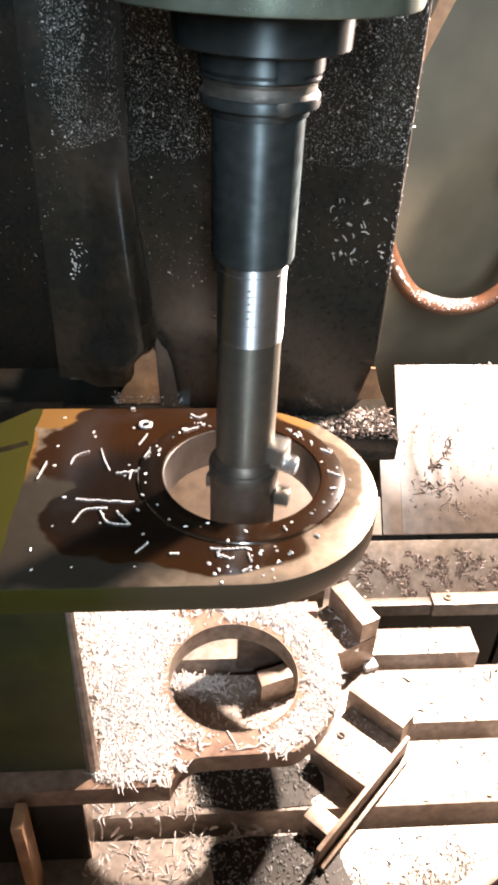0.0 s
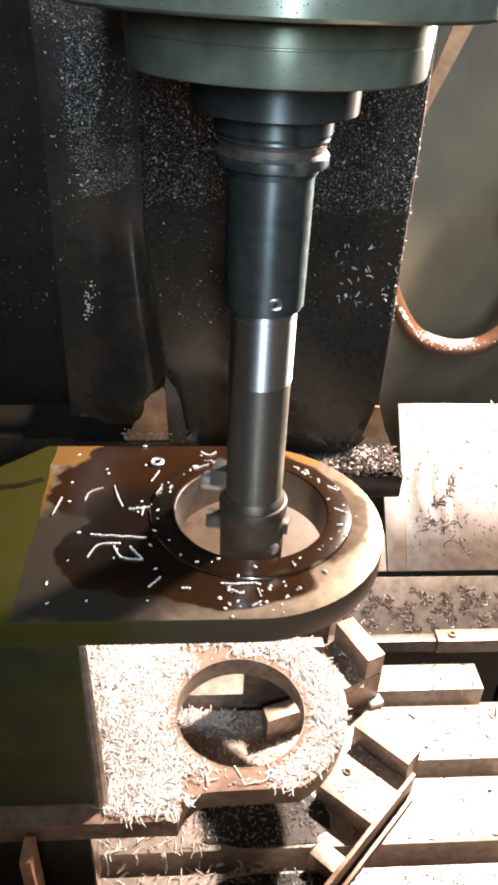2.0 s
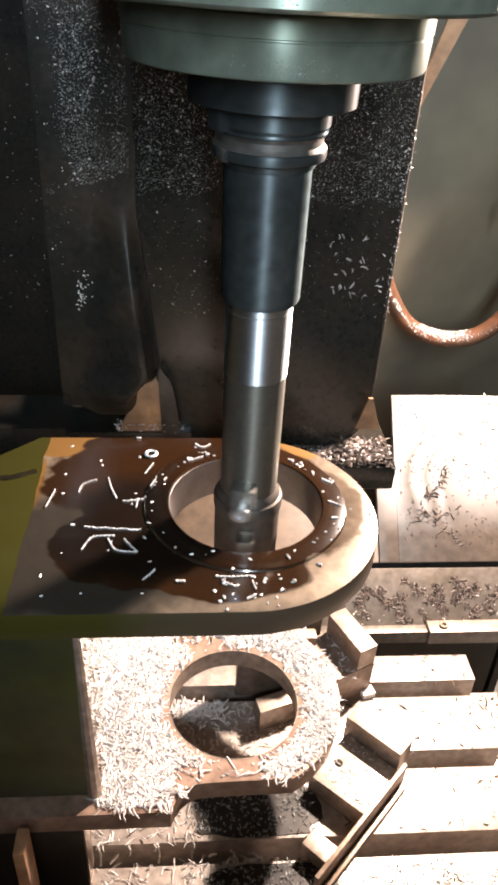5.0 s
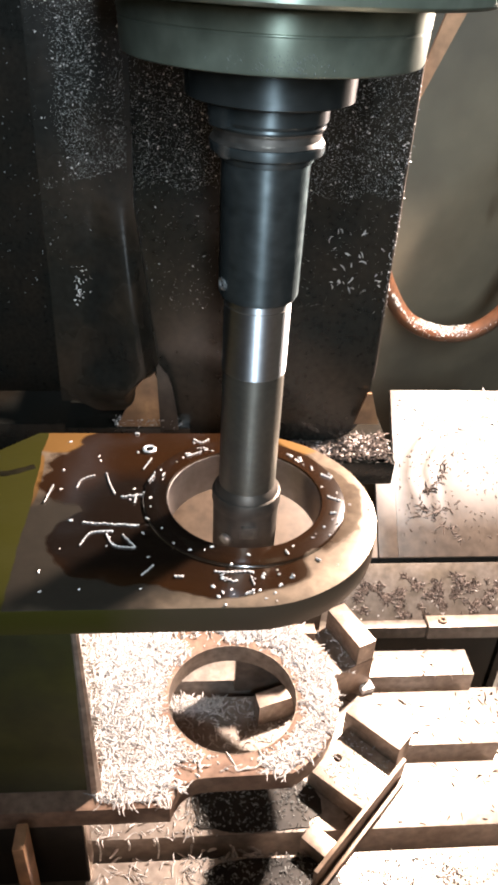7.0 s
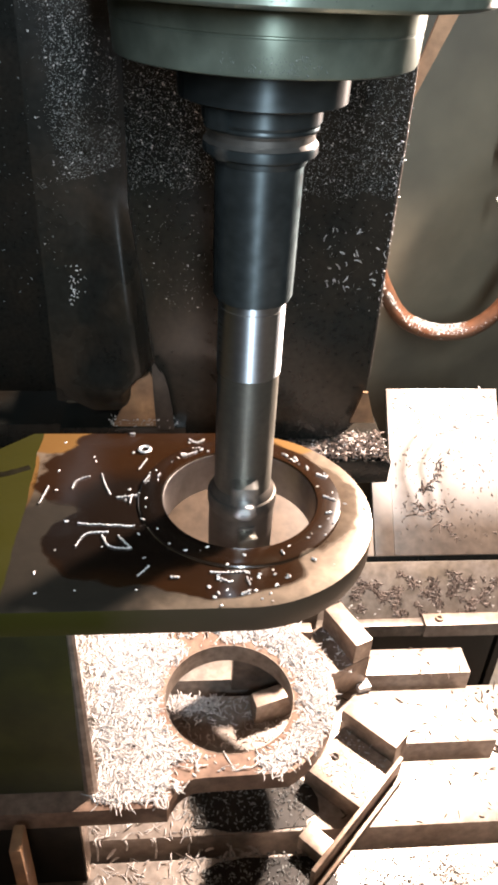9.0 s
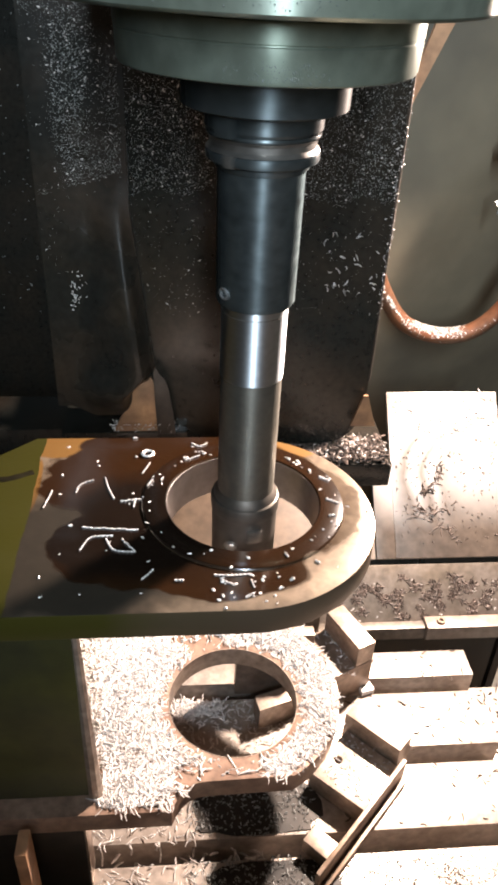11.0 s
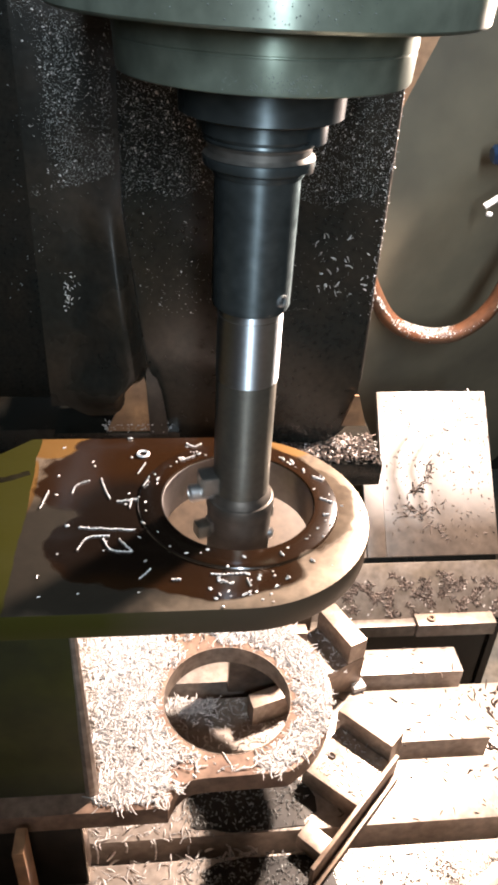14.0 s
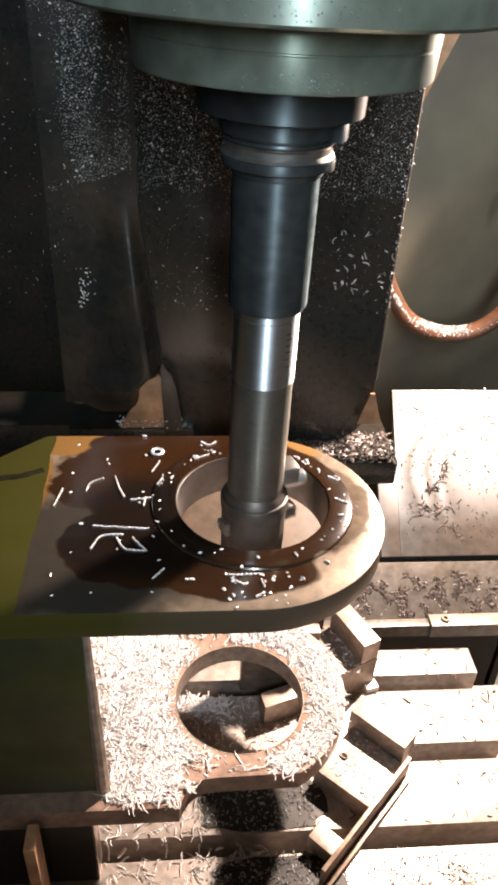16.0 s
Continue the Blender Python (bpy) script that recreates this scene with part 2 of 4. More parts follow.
def swarf(name, count, place, mat, label, category="metal chips", length=(0.006, 0.016), thick=(0.0005, 0.0012), parent=None, seed=1, tilt=0.25, bend=1.2):
    """Many small curled chips in one mesh; place(rng) gives a point and the surface's normal, or None."""
    rng = random.Random(seed)
    verts, faces = [], []
    while count > 0:
        spot = place(rng)
        if spot is None:
            continue
        count -= 1
        p, n = Vector(spot[0]), Vector(spot[1])
        a = n.orthogonal().normalized()
        b = n.cross(a)
        turn = rng.uniform(0, math.tau)
        long, r, curl, rise = rng.uniform(*length), rng.uniform(*thick), rng.uniform(-bend, bend), rng.uniform(-tilt, tilt)
        base, k = len(verts), 4
        q = p.copy()
        for i in range(k):
            ang = turn + curl * (i / (k - 1) - 0.5)
            d = (math.cos(ang) * a + math.sin(ang) * b + n * rise).normalized()
            side = n.cross(d).normalized()
            w = r * (0.55 if i in (0, k - 1) else 1.0)
            for u, v in ((-w * 1.5, 0), (w * 1.5, 0), (0, w * 1.2)):
                verts.append((q + side * u + n * (v + r * 0.3)) * U)
            q = q + d * long / (k - 1)
        for i in range(k - 1):
            o = base + 3 * i
            for u in range(3):
                w = (u + 1) % 3
                faces.append((o + u, o + w, o + 3 + w, o + 3 + u))
        faces += [(base, base + 2, base + 1), (base + 3 * k - 3, base + 3 * k - 2, base + 3 * k - 1)]
    data = bpy.data.meshes.new(name)
    data.from_pydata(verts, [], faces)
    data.materials.append(mat)
    return tagged(new(name, data), label, category, kind="stuff")


def on_level(x0, x1, y0, y1, z, keep=None, pile=0.0):
    def place(rng):
        x, y = rng.uniform(x0, x1), rng.uniform(y0, y1)
        if keep and not keep(x, y):
            return None
        return (x, y, z + rng.uniform(0, pile)), (rng.gauss(0, 0.12), rng.gauss(0, 0.12), 1)
    return place


def smooth_step(a, b, v):
    u = min(1.0, max(0.0, (v - a) / (b - a)))
    return u * u * (3 - 2 * u)


def bulging_sheet():
    """The side sheet of the way cover, which swells into a rounded fold beside the step."""
    cols, rows, bm = 34, 56, bmesh.new()
    front, back = [], []
    for j in range(rows + 1):
        v = (j / rows) ** 1.35
        line, rear = [], []
        for i in range(cols + 1):
            u = i / cols
            low = 0.238 - 0.014 * smooth_step(0.15, 0.5, u) + 0.012 * smooth_step(0.8, 1.0, u)
            z = low + (1.1 - low) * v
            right = -0.1045 + 0.12 * min(0.26, max(0.0, 0.49 - z)) - min(0.03, 0.95 * max(0.0, 0.292 - z))
            x = -0.205 + (right + 0.205) * u
            s = right - x
            swell = 0.03 * smooth_step(0.52, 0.33, z) * smooth_step(-0.002, 0.045, z - low)
            wide = 0.05 + 0.035 * smooth_step(0.48, 0.34, z)
            h = swell * smooth_step(0.0, 0.016, s) * (1 - smooth_step(0.016, wide, s))
            h += 0.0012 * noise.noise((x * 28, z * 16, 5)) * smooth_step(0.0, 0.02, s)
            line.append(bm.verts.new((x, 0.372 - h, z)))
            rear.append(bm.verts.new((x, 0.3795 if s < 0.03 else 0.43, z)))
        front.append(line)
        back.append(rear)
    for j in range(rows):
        for i in range(cols):
            bm.faces.new((front[j][i], front[j][i + 1], front[j + 1][i + 1], front[j + 1][i]))
            bm.faces.new((back[j][i + 1], back[j][i], back[j + 1][i], back[j + 1][i + 1]))
        bm.faces.new((front[j][0], front[j + 1][0], back[j + 1][0], back[j][0]))
        bm.faces.new((front[j][cols], back[j][cols], back[j + 1][cols], front[j + 1][cols]))
    for i in range(cols):
        bm.faces.new((front[0][i + 1], front[0][i], back[0][i], back[0][i + 1]))
        bm.faces.new((front[rows][i], front[rows][i + 1], back[rows][i + 1], back[rows][i]))
    return bm


def column_guard():
    g = thing("column_guard", "black oily way cover behind the spindle, speckled with steel chips", "way cover")
    corner = [(0.15 + 0.05 * math.cos(radians(a)), 0.24 + 0.07 * math.sin(radians(a))) for a in range(-90, 1, 10)]
    bm = prism([(-0.107, 1.1), (-0.107, 0.36), (-0.07, 0.17)] + corner + [(0.2, 1.1)], -0.025, 0.025, bevel=0.004)
    bm.transform(Matrix.Translation((0, 0.405, 0)) @ Matrix.Rotation(radians(90), 4, "X"))
    part("cover_panel", bm, WALL, g)
    part("recess", box(-0.107, 0.2, 0.49, 0.5, 0.2, 0.4), WALL, g)
    part("side_panel", bulging_sheet(), SHEET, g, "black oily sheet with a bulging vertical fold")
    part("rim_strip", tube([(0.199, 0.379, 0.27), (0.199, 0.379, 0.72)], 0.0016, 6), WALL_BROWN, g)
    lug = thing("rusty_bracket", "torn rusty sheet bracket behind the fork", "bracket")
    outline = [(-0.142, 0.19), (-0.076, 0.19), (-0.077, 0.235), (-0.081, 0.268), (-0.086, 0.281), (-0.091, 0.275), (-0.099, 0.272), (-0.1105, 0.262), (-0.1125, 0.242), (-0.124, 0.226)]
    bm = prism(outline, -0.0025, 0.0025, bevel=0.0006)
    bm.transform(Matrix.Translation((0, 0.372, 0)) @ Matrix.Rotation(radians(90), 4, "X"))
    part("bracket_plate", bm, RUST, lug)
    bm = prism([(-0.079, 0.19), (-0.055, 0.19), (-0.058, 0.225), (-0.0635, 0.262), (-0.069, 0.281), (-0.0745, 0.286), (-0.08, 0.297), (-0.0835, 0.289), (-0.082, 0.25)], -0.0015, 0.0015, bevel=0.0005)
    bm.transform(Matrix.Translation((0, 0.3675, 0)) @ Matrix.Rotation(radians(90), 4, "X"))
    part("torn_flap", bm, WALL_BROWN, lug, "oily brown torn flap")
    ear = thing("rusty_lug", "small rusty triangular lug by the way cover", "bracket")
    bm = prism([(0.18, 0.205), (0.214, 0.205), (0.199, 0.252), (0.193, 0.252)], -0.002, 0.002)
    bm.transform(Matrix.Translation((0, 0.372, 0)) @ Matrix.Rotation(radians(90), 4, "X"))
    part("lug_plate", bm, RUST, ear)
    back = thing("rear_ledge", "black oily ledge under the way cover", "ledge")
    part("ledge_top", box(0.1005, 0.24, 0.346, 0.6, 0.12, 0.158, 0.003), WALL, back)
    part("ledge_top", box(-0.205, -0.04, 0.366, 0.6, 0.165, 0.2, 0.003), WALL, back)
    part("ledge_face", box(-0.6, 0.228, 0.5, 0.6, -0.3, 0.1195, 0.003), WALL, back)


A45 = radians(45)
SLOPE = Matrix.Translation((0, 0.32, 0)) @ Matrix.Rotation(A45, 4, "X")


def scuffed():
    """Cover steel with curved wipe marks swept round one point."""
    m = material("wiped_cover_steel", (0.095, 0.074, 0.058), 0.42, 0.2, second=(0.07, 0.053, 0.041), grain=90, stain=12, bump=0.1)
    n, link = m.node_tree.nodes, m.node_tree.links.new
    bsdf = n["Principled BSDF"]
    coord, away, warp = n.new("ShaderNodeTexCoord"), n.new("ShaderNodeVectorMath"), n.new("ShaderNodeTexNoise")
    away.operation, away.inputs[1].default_value = "DISTANCE", (0.4146 * U, 0.3983 * U, 0.0783 * U)
    link(coord.outputs["Object"], away.inputs[0])
    link(coord.outputs["Object"], warp.inputs["Vector"])
    warp.inputs["Scale"].default_value = 14
    ring = n.new("ShaderNodeMath")
    ring.operation, ring.inputs[1].default_value, ring.inputs[2].default_value = "MULTIPLY_ADD", 0.03, 0.0
    link(warp.outputs[0], ring.inputs[0])
    link(away.outputs["Value"], ring.inputs[2])
    ramp = n.new("ShaderNodeValToRGB")
    link(ring.outputs[0], ramp.inputs[0])
    stops = ((0.05, 0.7), (0.084, 0.35), (0.096, 1.0), (0.104, 0.1), (0.118, 1.0), (0.129, 0.15), (0.15, 1.0), (0.19, 0.05))
    while len(ramp.color_ramp.elements) < len(stops):
        ramp.color_ramp.elements.new(0.5)
    for e, (at, v) in zip(ramp.color_ramp.elements, stops):
        e.position, e.color = at, (v, v, v, 1)
    mix = n.new("ShaderNodeMix")
    mix.data_type = "RGBA"
    split, upper, both = n.new("ShaderNodeSeparateXYZ"), n.new("ShaderNodeMapRange"), n.new("ShaderNodeMath")
    link(coord.outputs["Object"], split.inputs[0])
    upper.inputs[1].default_value, upper.inputs[2].default_value = 0.03 * U, 0.08 * U
    link(split.outputs[2], upper.inputs[0])
    both.operation = "MULTIPLY"
    link(ramp.outputs[0], both.inputs[0])
    link(upper.outputs[0], both.inputs[1])
    link(both.outputs[0], mix.inputs[0])
    link(bsdf.inputs["Base Color"].links[0].from_socket, mix.inputs[6])
    mix.inputs[7].default_value = (0.40, 0.38, 0.365, 1)
    link(mix.outputs[2], bsdf.inputs["Base Color"])
    return m


def slide_cover():
    s = thing("slide_cover", "sloped grey steel way cover with chips and coolant streaks", "way cover")

    def sloped(u0, u1, x0, x1, lift, thick, bevel=0.0015):
        bm = box(x0, x1, u0, u1, lift - thick, lift, bevel)
        bm.transform(SLOPE)
        return bm

    wiped = scuffed()
    part("upper_plate", sloped(0.005, 0.257, 0.264, 0.437, 0.0, 0.012, 0.0006), wiped, s)
    part("side_plate", sloped(0.005, 0.15, 0.235, 0.2638, 0.0, 0.012, 0.0006), wiped, s)
    part("rear_plate", sloped(0.005, 0.03, -0.3, 0.1, -0.003, 0.012), COVER, s)
    part("rear_plate", sloped(0.005, 0.06, 0.1, 0.2345, -0.003, 0.012), COVER, s)
    part("groove", sloped(-0.003, 0.0048, -0.3, 0.437, -0.012, 0.008, 0), WALL, s)
    part("lower_plate", sloped(-0.088, -0.0035, -0.3, 0.437, -0.004, 0.012), COVER_DIRTY, s)
    part("side_skirt", box(0.425, 0.4365, 0.262, 0.5, -0.3, -0.07), WALL, s)
    strip = part("edge_strip", box(0.02, 0.294, 0.238, 0.252, -0.072, -0.05, 0.001), COVER_DIRTY, s)
    strip = part("edge_strip", box(0.294, 0.41, 0.232, 0.254, -0.068, -0.044, 0.001), COVER, s, "pale bolted strip")
    bm = lathe([(0.0025, 0.003), (0.0032, 0.0045), (0.0058, 0.0045), (0.0062, 0.0035), (0.0062, 0)], 20)
    bmesh.ops.translate(bm, vec=(0.316, 0.243, -0.0445), verts=bm.verts)
    part("bolt", bm, BROWN_STEEL, strip)
    bm = prism([(0.2, -0.06), (0.345, -0.06), (0.345, 0.165), (0.2, 0.085)], -0.16, 0.13, bevel=0.002)
    bm.transform(Matrix(((0, 0, 1, 0), (1, 0, 0, 0), (0, 1, 0, 0), (0, 0, 0, 1))))
    part("riser", bm, RISER, s, "pale sloped riser behind the fork")
    part("apron", box(-0.3, 0.41, 0.25, 0.26, -0.3, -0.073), WALL, s)


def work_table():
    t = thing("machine_table", "worn cast-iron machine table with T-slots, strewn with chips", "machine table")
    ys = [(0.155, 0.1155), (0.0925, 0.0205), (-0.001, -0.0725), (-0.0945, -0.166), (-0.188, -0.30)]
    for y1, y0 in ys:
        part("table_rib", box(-0.6, 0.311, y0, y1, -0.045, 0.0, 0.0012), IRON, t)
    # The bed's near-black colour paints the shade down in the slots.
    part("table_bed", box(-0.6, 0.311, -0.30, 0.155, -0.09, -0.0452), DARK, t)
    part("end_flange", box(0.3112, 0.41, -0.30, 0.135, -0.09, -0.05, 0.003), IRON, t)


def workpiece():
    w = thing("fork_workpiece", "olive-painted steel fork with two bored plates, wet with oil", "workpiece")
    arc = [(-0.003 + 0.1065 * math.cos(radians(a)), -0.0125 + 0.1065 * math.sin(radians(a))) for a in range(-90, 91, 4)]
    top = arc + [(-0.176, 0.094), (-0.36, -0.075), (-0.36, -0.119)]
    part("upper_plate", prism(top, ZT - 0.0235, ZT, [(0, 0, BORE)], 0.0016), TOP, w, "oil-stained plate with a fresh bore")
    boss = part("boss", lathe([(BORE, ZT + 0.0001), (0.0812, ZT + 0.0001), (0.0805, ZT + 0.0014), (0.0795, ZT + 0.002), (BORE + 0.001, ZT + 0.002), (BORE, ZT + 0.001)], 96, closed=True), TOP, w)
    part("bore_wall", lathe([(BORE - 0.0004, ZT - 0.0351), (BORE - 0.0004, ZT + 0.0002), (BORE + 0.0001, ZT + 0.0008), (BORE + 0.0001, ZT - 0.0235), (BORE + 0.018, ZT - 0.0237), (BORE + 0.018, ZT - 0.0351)], 96, closed=True), BORED, w, "grey freshly bored wall")
    # Dark tube sunk into the plate, painting the shade along its root.
    crease_line = spline([(-0.36, -0.046, ZT - 0.0068), (-0.235, 0.014, ZT - 0.0068), (-0.205, 0.031, ZT - 0.0068), (-0.19, 0.034, ZT - 0.0068), (-0.172, 0.043, ZT - 0.007)])
    part("crease_shade", tube(crease_line, lambda u: 0.0079 - 0.0002 * u + 0.0001 * math.sin(40 * u), 40), CREASE, w, "dark line for the shaded crease")
    arc = [(0.107 * math.cos(radians(a)), 0.01 + 0.107 * math.sin(radians(a))) for a in range(-62, 91, 4)]
    low = arc + [(-0.36, 0.117), (-0.36, -0.112), (-0.06, -0.112), (-0.057, -0.105), (-0.052, -0.097), (-0.045, -0.0905), (-0.037, -0.087), (-0.028, -0.086)]
    part("lower_plate", prism(low, ZL - 0.0235, ZL, [(0, 0, BORE_LOW)], 0.0009), RUSTY_PLATE, w, "rusty brown plate under a bed of chips")
    # Lining made paler than the plate to paint bounced light in the bore.
    part("bore_wall", lathe([(BORE_LOW - 0.0004, ZL - 0.0233), (BORE_LOW - 0.0004, ZL + 0.0002), (BORE_LOW + 0.0002, ZL + 0.0002), (BORE_LOW + 0.0002, ZL - 0.0233)], 96, closed=True), BLOCK, w, "machined bore wall, paler brown for bounced light")
    web = box(-0.36, -0.13, -0.094, -0.066, ZL + 0.0002, ZT - 0.0237, 0.002)
    part("web", web, WEB, w, "dark olive oily web between the plates")
    part("web", box(-0.36, -0.2, -0.0655, 0.09, ZL + 0.0002, ZT - 0.0237, 0.002), WEB, w)
    # Pale tube stands in for the lit side face of the web.
    part("web_edge", tube([(-0.126, -0.092, ZL), (-0.1285, -0.09, ZT - 0.024)], lambda u: 0.0065 - 0.0035 * u, 8), BLOCK, w)


def supports():
    b = thing("step_block", "stepped brown steel block standing by the fork", "block")
    part("base", box(-0.05, 0.0245, -0.033, 0.033, 0, 0.05, 0.001), BROWN_STEEL, b)
    part("upright", box(0.0, 0.024, -0.0325, 0.0325, 0.0502, 0.081, 0.001), BLOCK, b)
    b.matrix_basis = pose(U * 0.1375, U * 0.122, 0, 0, 0, 25)
    a = thing("angle_bracket", "brown steel corner bracket with a drilled floor", "bracket")
    part("bracket_floor", prism([(-0.073, 0.003), (-0.008, 0.003), (-0.008, 0.07), (-0.076, 0.07)], 0, 0.026, [(-0.044, 0.056, 0.0045)], 0.0008), BLOCK, a)
    part("long_wall", box(-0.158, 0.0, -0.0015, 0.0028, 0, 0.033, 0.0005), BROWN_STEEL, a)
    part("end_wall", box(-0.007, 0.02, 0.0062, 0.075, 0.0, 0.05, 0.0008), BLOCK, a)
    part("lip", box(-0.157, -0.004, -0.008, -0.0017, 0.0, 0.008, 0.0008), BROWN_STEEL, a)
    part("end_tab", box(-0.135, -0.115, 0.003, 0.034, 0.0, 0.02, 0.0008), BLOCK, a)
    a.matrix_basis = pose(U * 0.1855, U * -0.017, 0, 0, 0, 45)
    p = thing("support_block", "brown steel packing block under the fork", "block")
    part("block_body", box(0.012, 0.1, 0.1, 0.114, 0.0, ZL - 0.0237, 0.001), BROWN_STEEL, p)
    p = thing("packing_piece", "low brown steel packing piece on the table", "block")
    part("piece_body", prism([(0.036, 0.05), (0.082, 0.066), (0.078, 0.085), (0.032, 0.07)], 0.0, 0.034, bevel=0.001), BLOCK, p)
    p = thing("support_block", "brown steel packing block under the fork", "block")
    part("block_body", box(-0.3, -0.2, -0.06, 0.09, 0.0, ZL - 0.0237, 0.001), BROWN_STEEL, p)
    p = thing("support_block", "black oily block with a pale painted lit edge under the fork", "block")
    part("block_body", box(-0.3, -0.137, -0.11, -0.085, 0.0, ZL - 0.0237, 0.0012), DARK, p)
    # Pale strip that paints the light along the block's right edge.
    part("lit_edge", box(-0.1368, -0.1352, -0.1095, -0.0855, 0.0004, ZL - 0.024, 0.0004), BLOCK, p, "pale strip for the lit edge")
    p = thing("clamp_post", "rusty orange upright post with a worn edge", "post")
    part("post_body", box(-0.187, -0.177, -0.145, -0.122, 0.0, 0.125, 0.002), PEACH, p)
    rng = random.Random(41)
    # Black sheets laid on the ribs to paint the shadow before the fork.
    o = thing("table_shade", "black sheet that paints shadow on the machine table", "oil")
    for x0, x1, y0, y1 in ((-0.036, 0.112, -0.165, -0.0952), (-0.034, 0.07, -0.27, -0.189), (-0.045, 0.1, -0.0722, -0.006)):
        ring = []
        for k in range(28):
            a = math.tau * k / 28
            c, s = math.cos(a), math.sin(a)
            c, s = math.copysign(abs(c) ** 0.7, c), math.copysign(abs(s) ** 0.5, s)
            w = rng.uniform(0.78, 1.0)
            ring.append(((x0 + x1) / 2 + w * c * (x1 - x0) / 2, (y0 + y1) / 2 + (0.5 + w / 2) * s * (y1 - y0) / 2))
        part("shade_sheet", prism(ring, 0.0003, 0.0012), DARK, o)
    p = thing("square_nut", "small bright square steel nut by the block", "nut")
    part("nut_body", box(-0.008, 0.008, -0.0065, 0.0065, 0, 0.008, 0.0008), CHIP, p)
    p.matrix_basis = pose(U * 0.17, U * 0.0975, 0, 0, 0, 15)
    p = thing("steel_bar", "bright steel bar lying across the table corner", "bar")
    bm = box(-0.1, 0.085, -0.008, 0.008, 0.0002, 0.012, 0.001)
    part("bar_body", bm, IRON, p)
    p.matrix_basis = pose(U * 0.232, U * -0.147, 0, 0, 0, 27)


def drops_on_head():
    """Fine beads of coolant on the front of the head."""
    rng = random.Random(77)
    verts, faces = [], []
    for k in range(420):
        low = k < 260
        r = 0.0858 if low else 0.1232
        z = rng.uniform(0.6915, 0.7055) if low else rng.uniform(0.724, 0.75)
        a, size = radians(rng.gauss(-92, 9 if low else 14)), rng.uniform(0.00016, 0.00042)
        out, side = Vector((math.cos(a), math.sin(a), 0)), Vector((-math.sin(a), math.cos(a), 0))
        p, base = out * (r - 0.0002), len(verts)
        p.z = z
        for lift, wide in ((0.0, 1.0), (0.55, 0.75)):
            for i in range(6):
                b = i * math.tau / 6
                verts.append((p + out * lift * size + (side * math.cos(b) + Vector((0, 0, math.sin(b)))) * wide * size) * U)
        verts.append((p + out * 0.85 * size) * U)
        for i in range(6):
            j = (i + 1) % 6
            faces.append((base + i, base + j, base + 6 + j, base + 6 + i))
            faces.append((base + 6 + i, base + 6 + j, base + 12))
    data = bpy.data.meshes.new("coolant_spray")
    data.from_pydata(verts, [], faces)
    data.materials.append(COOLANT)
    data.shade_smooth()
    return tagged(new("coolant_spray", data), "fine bright beads of coolant", kind="stuff")


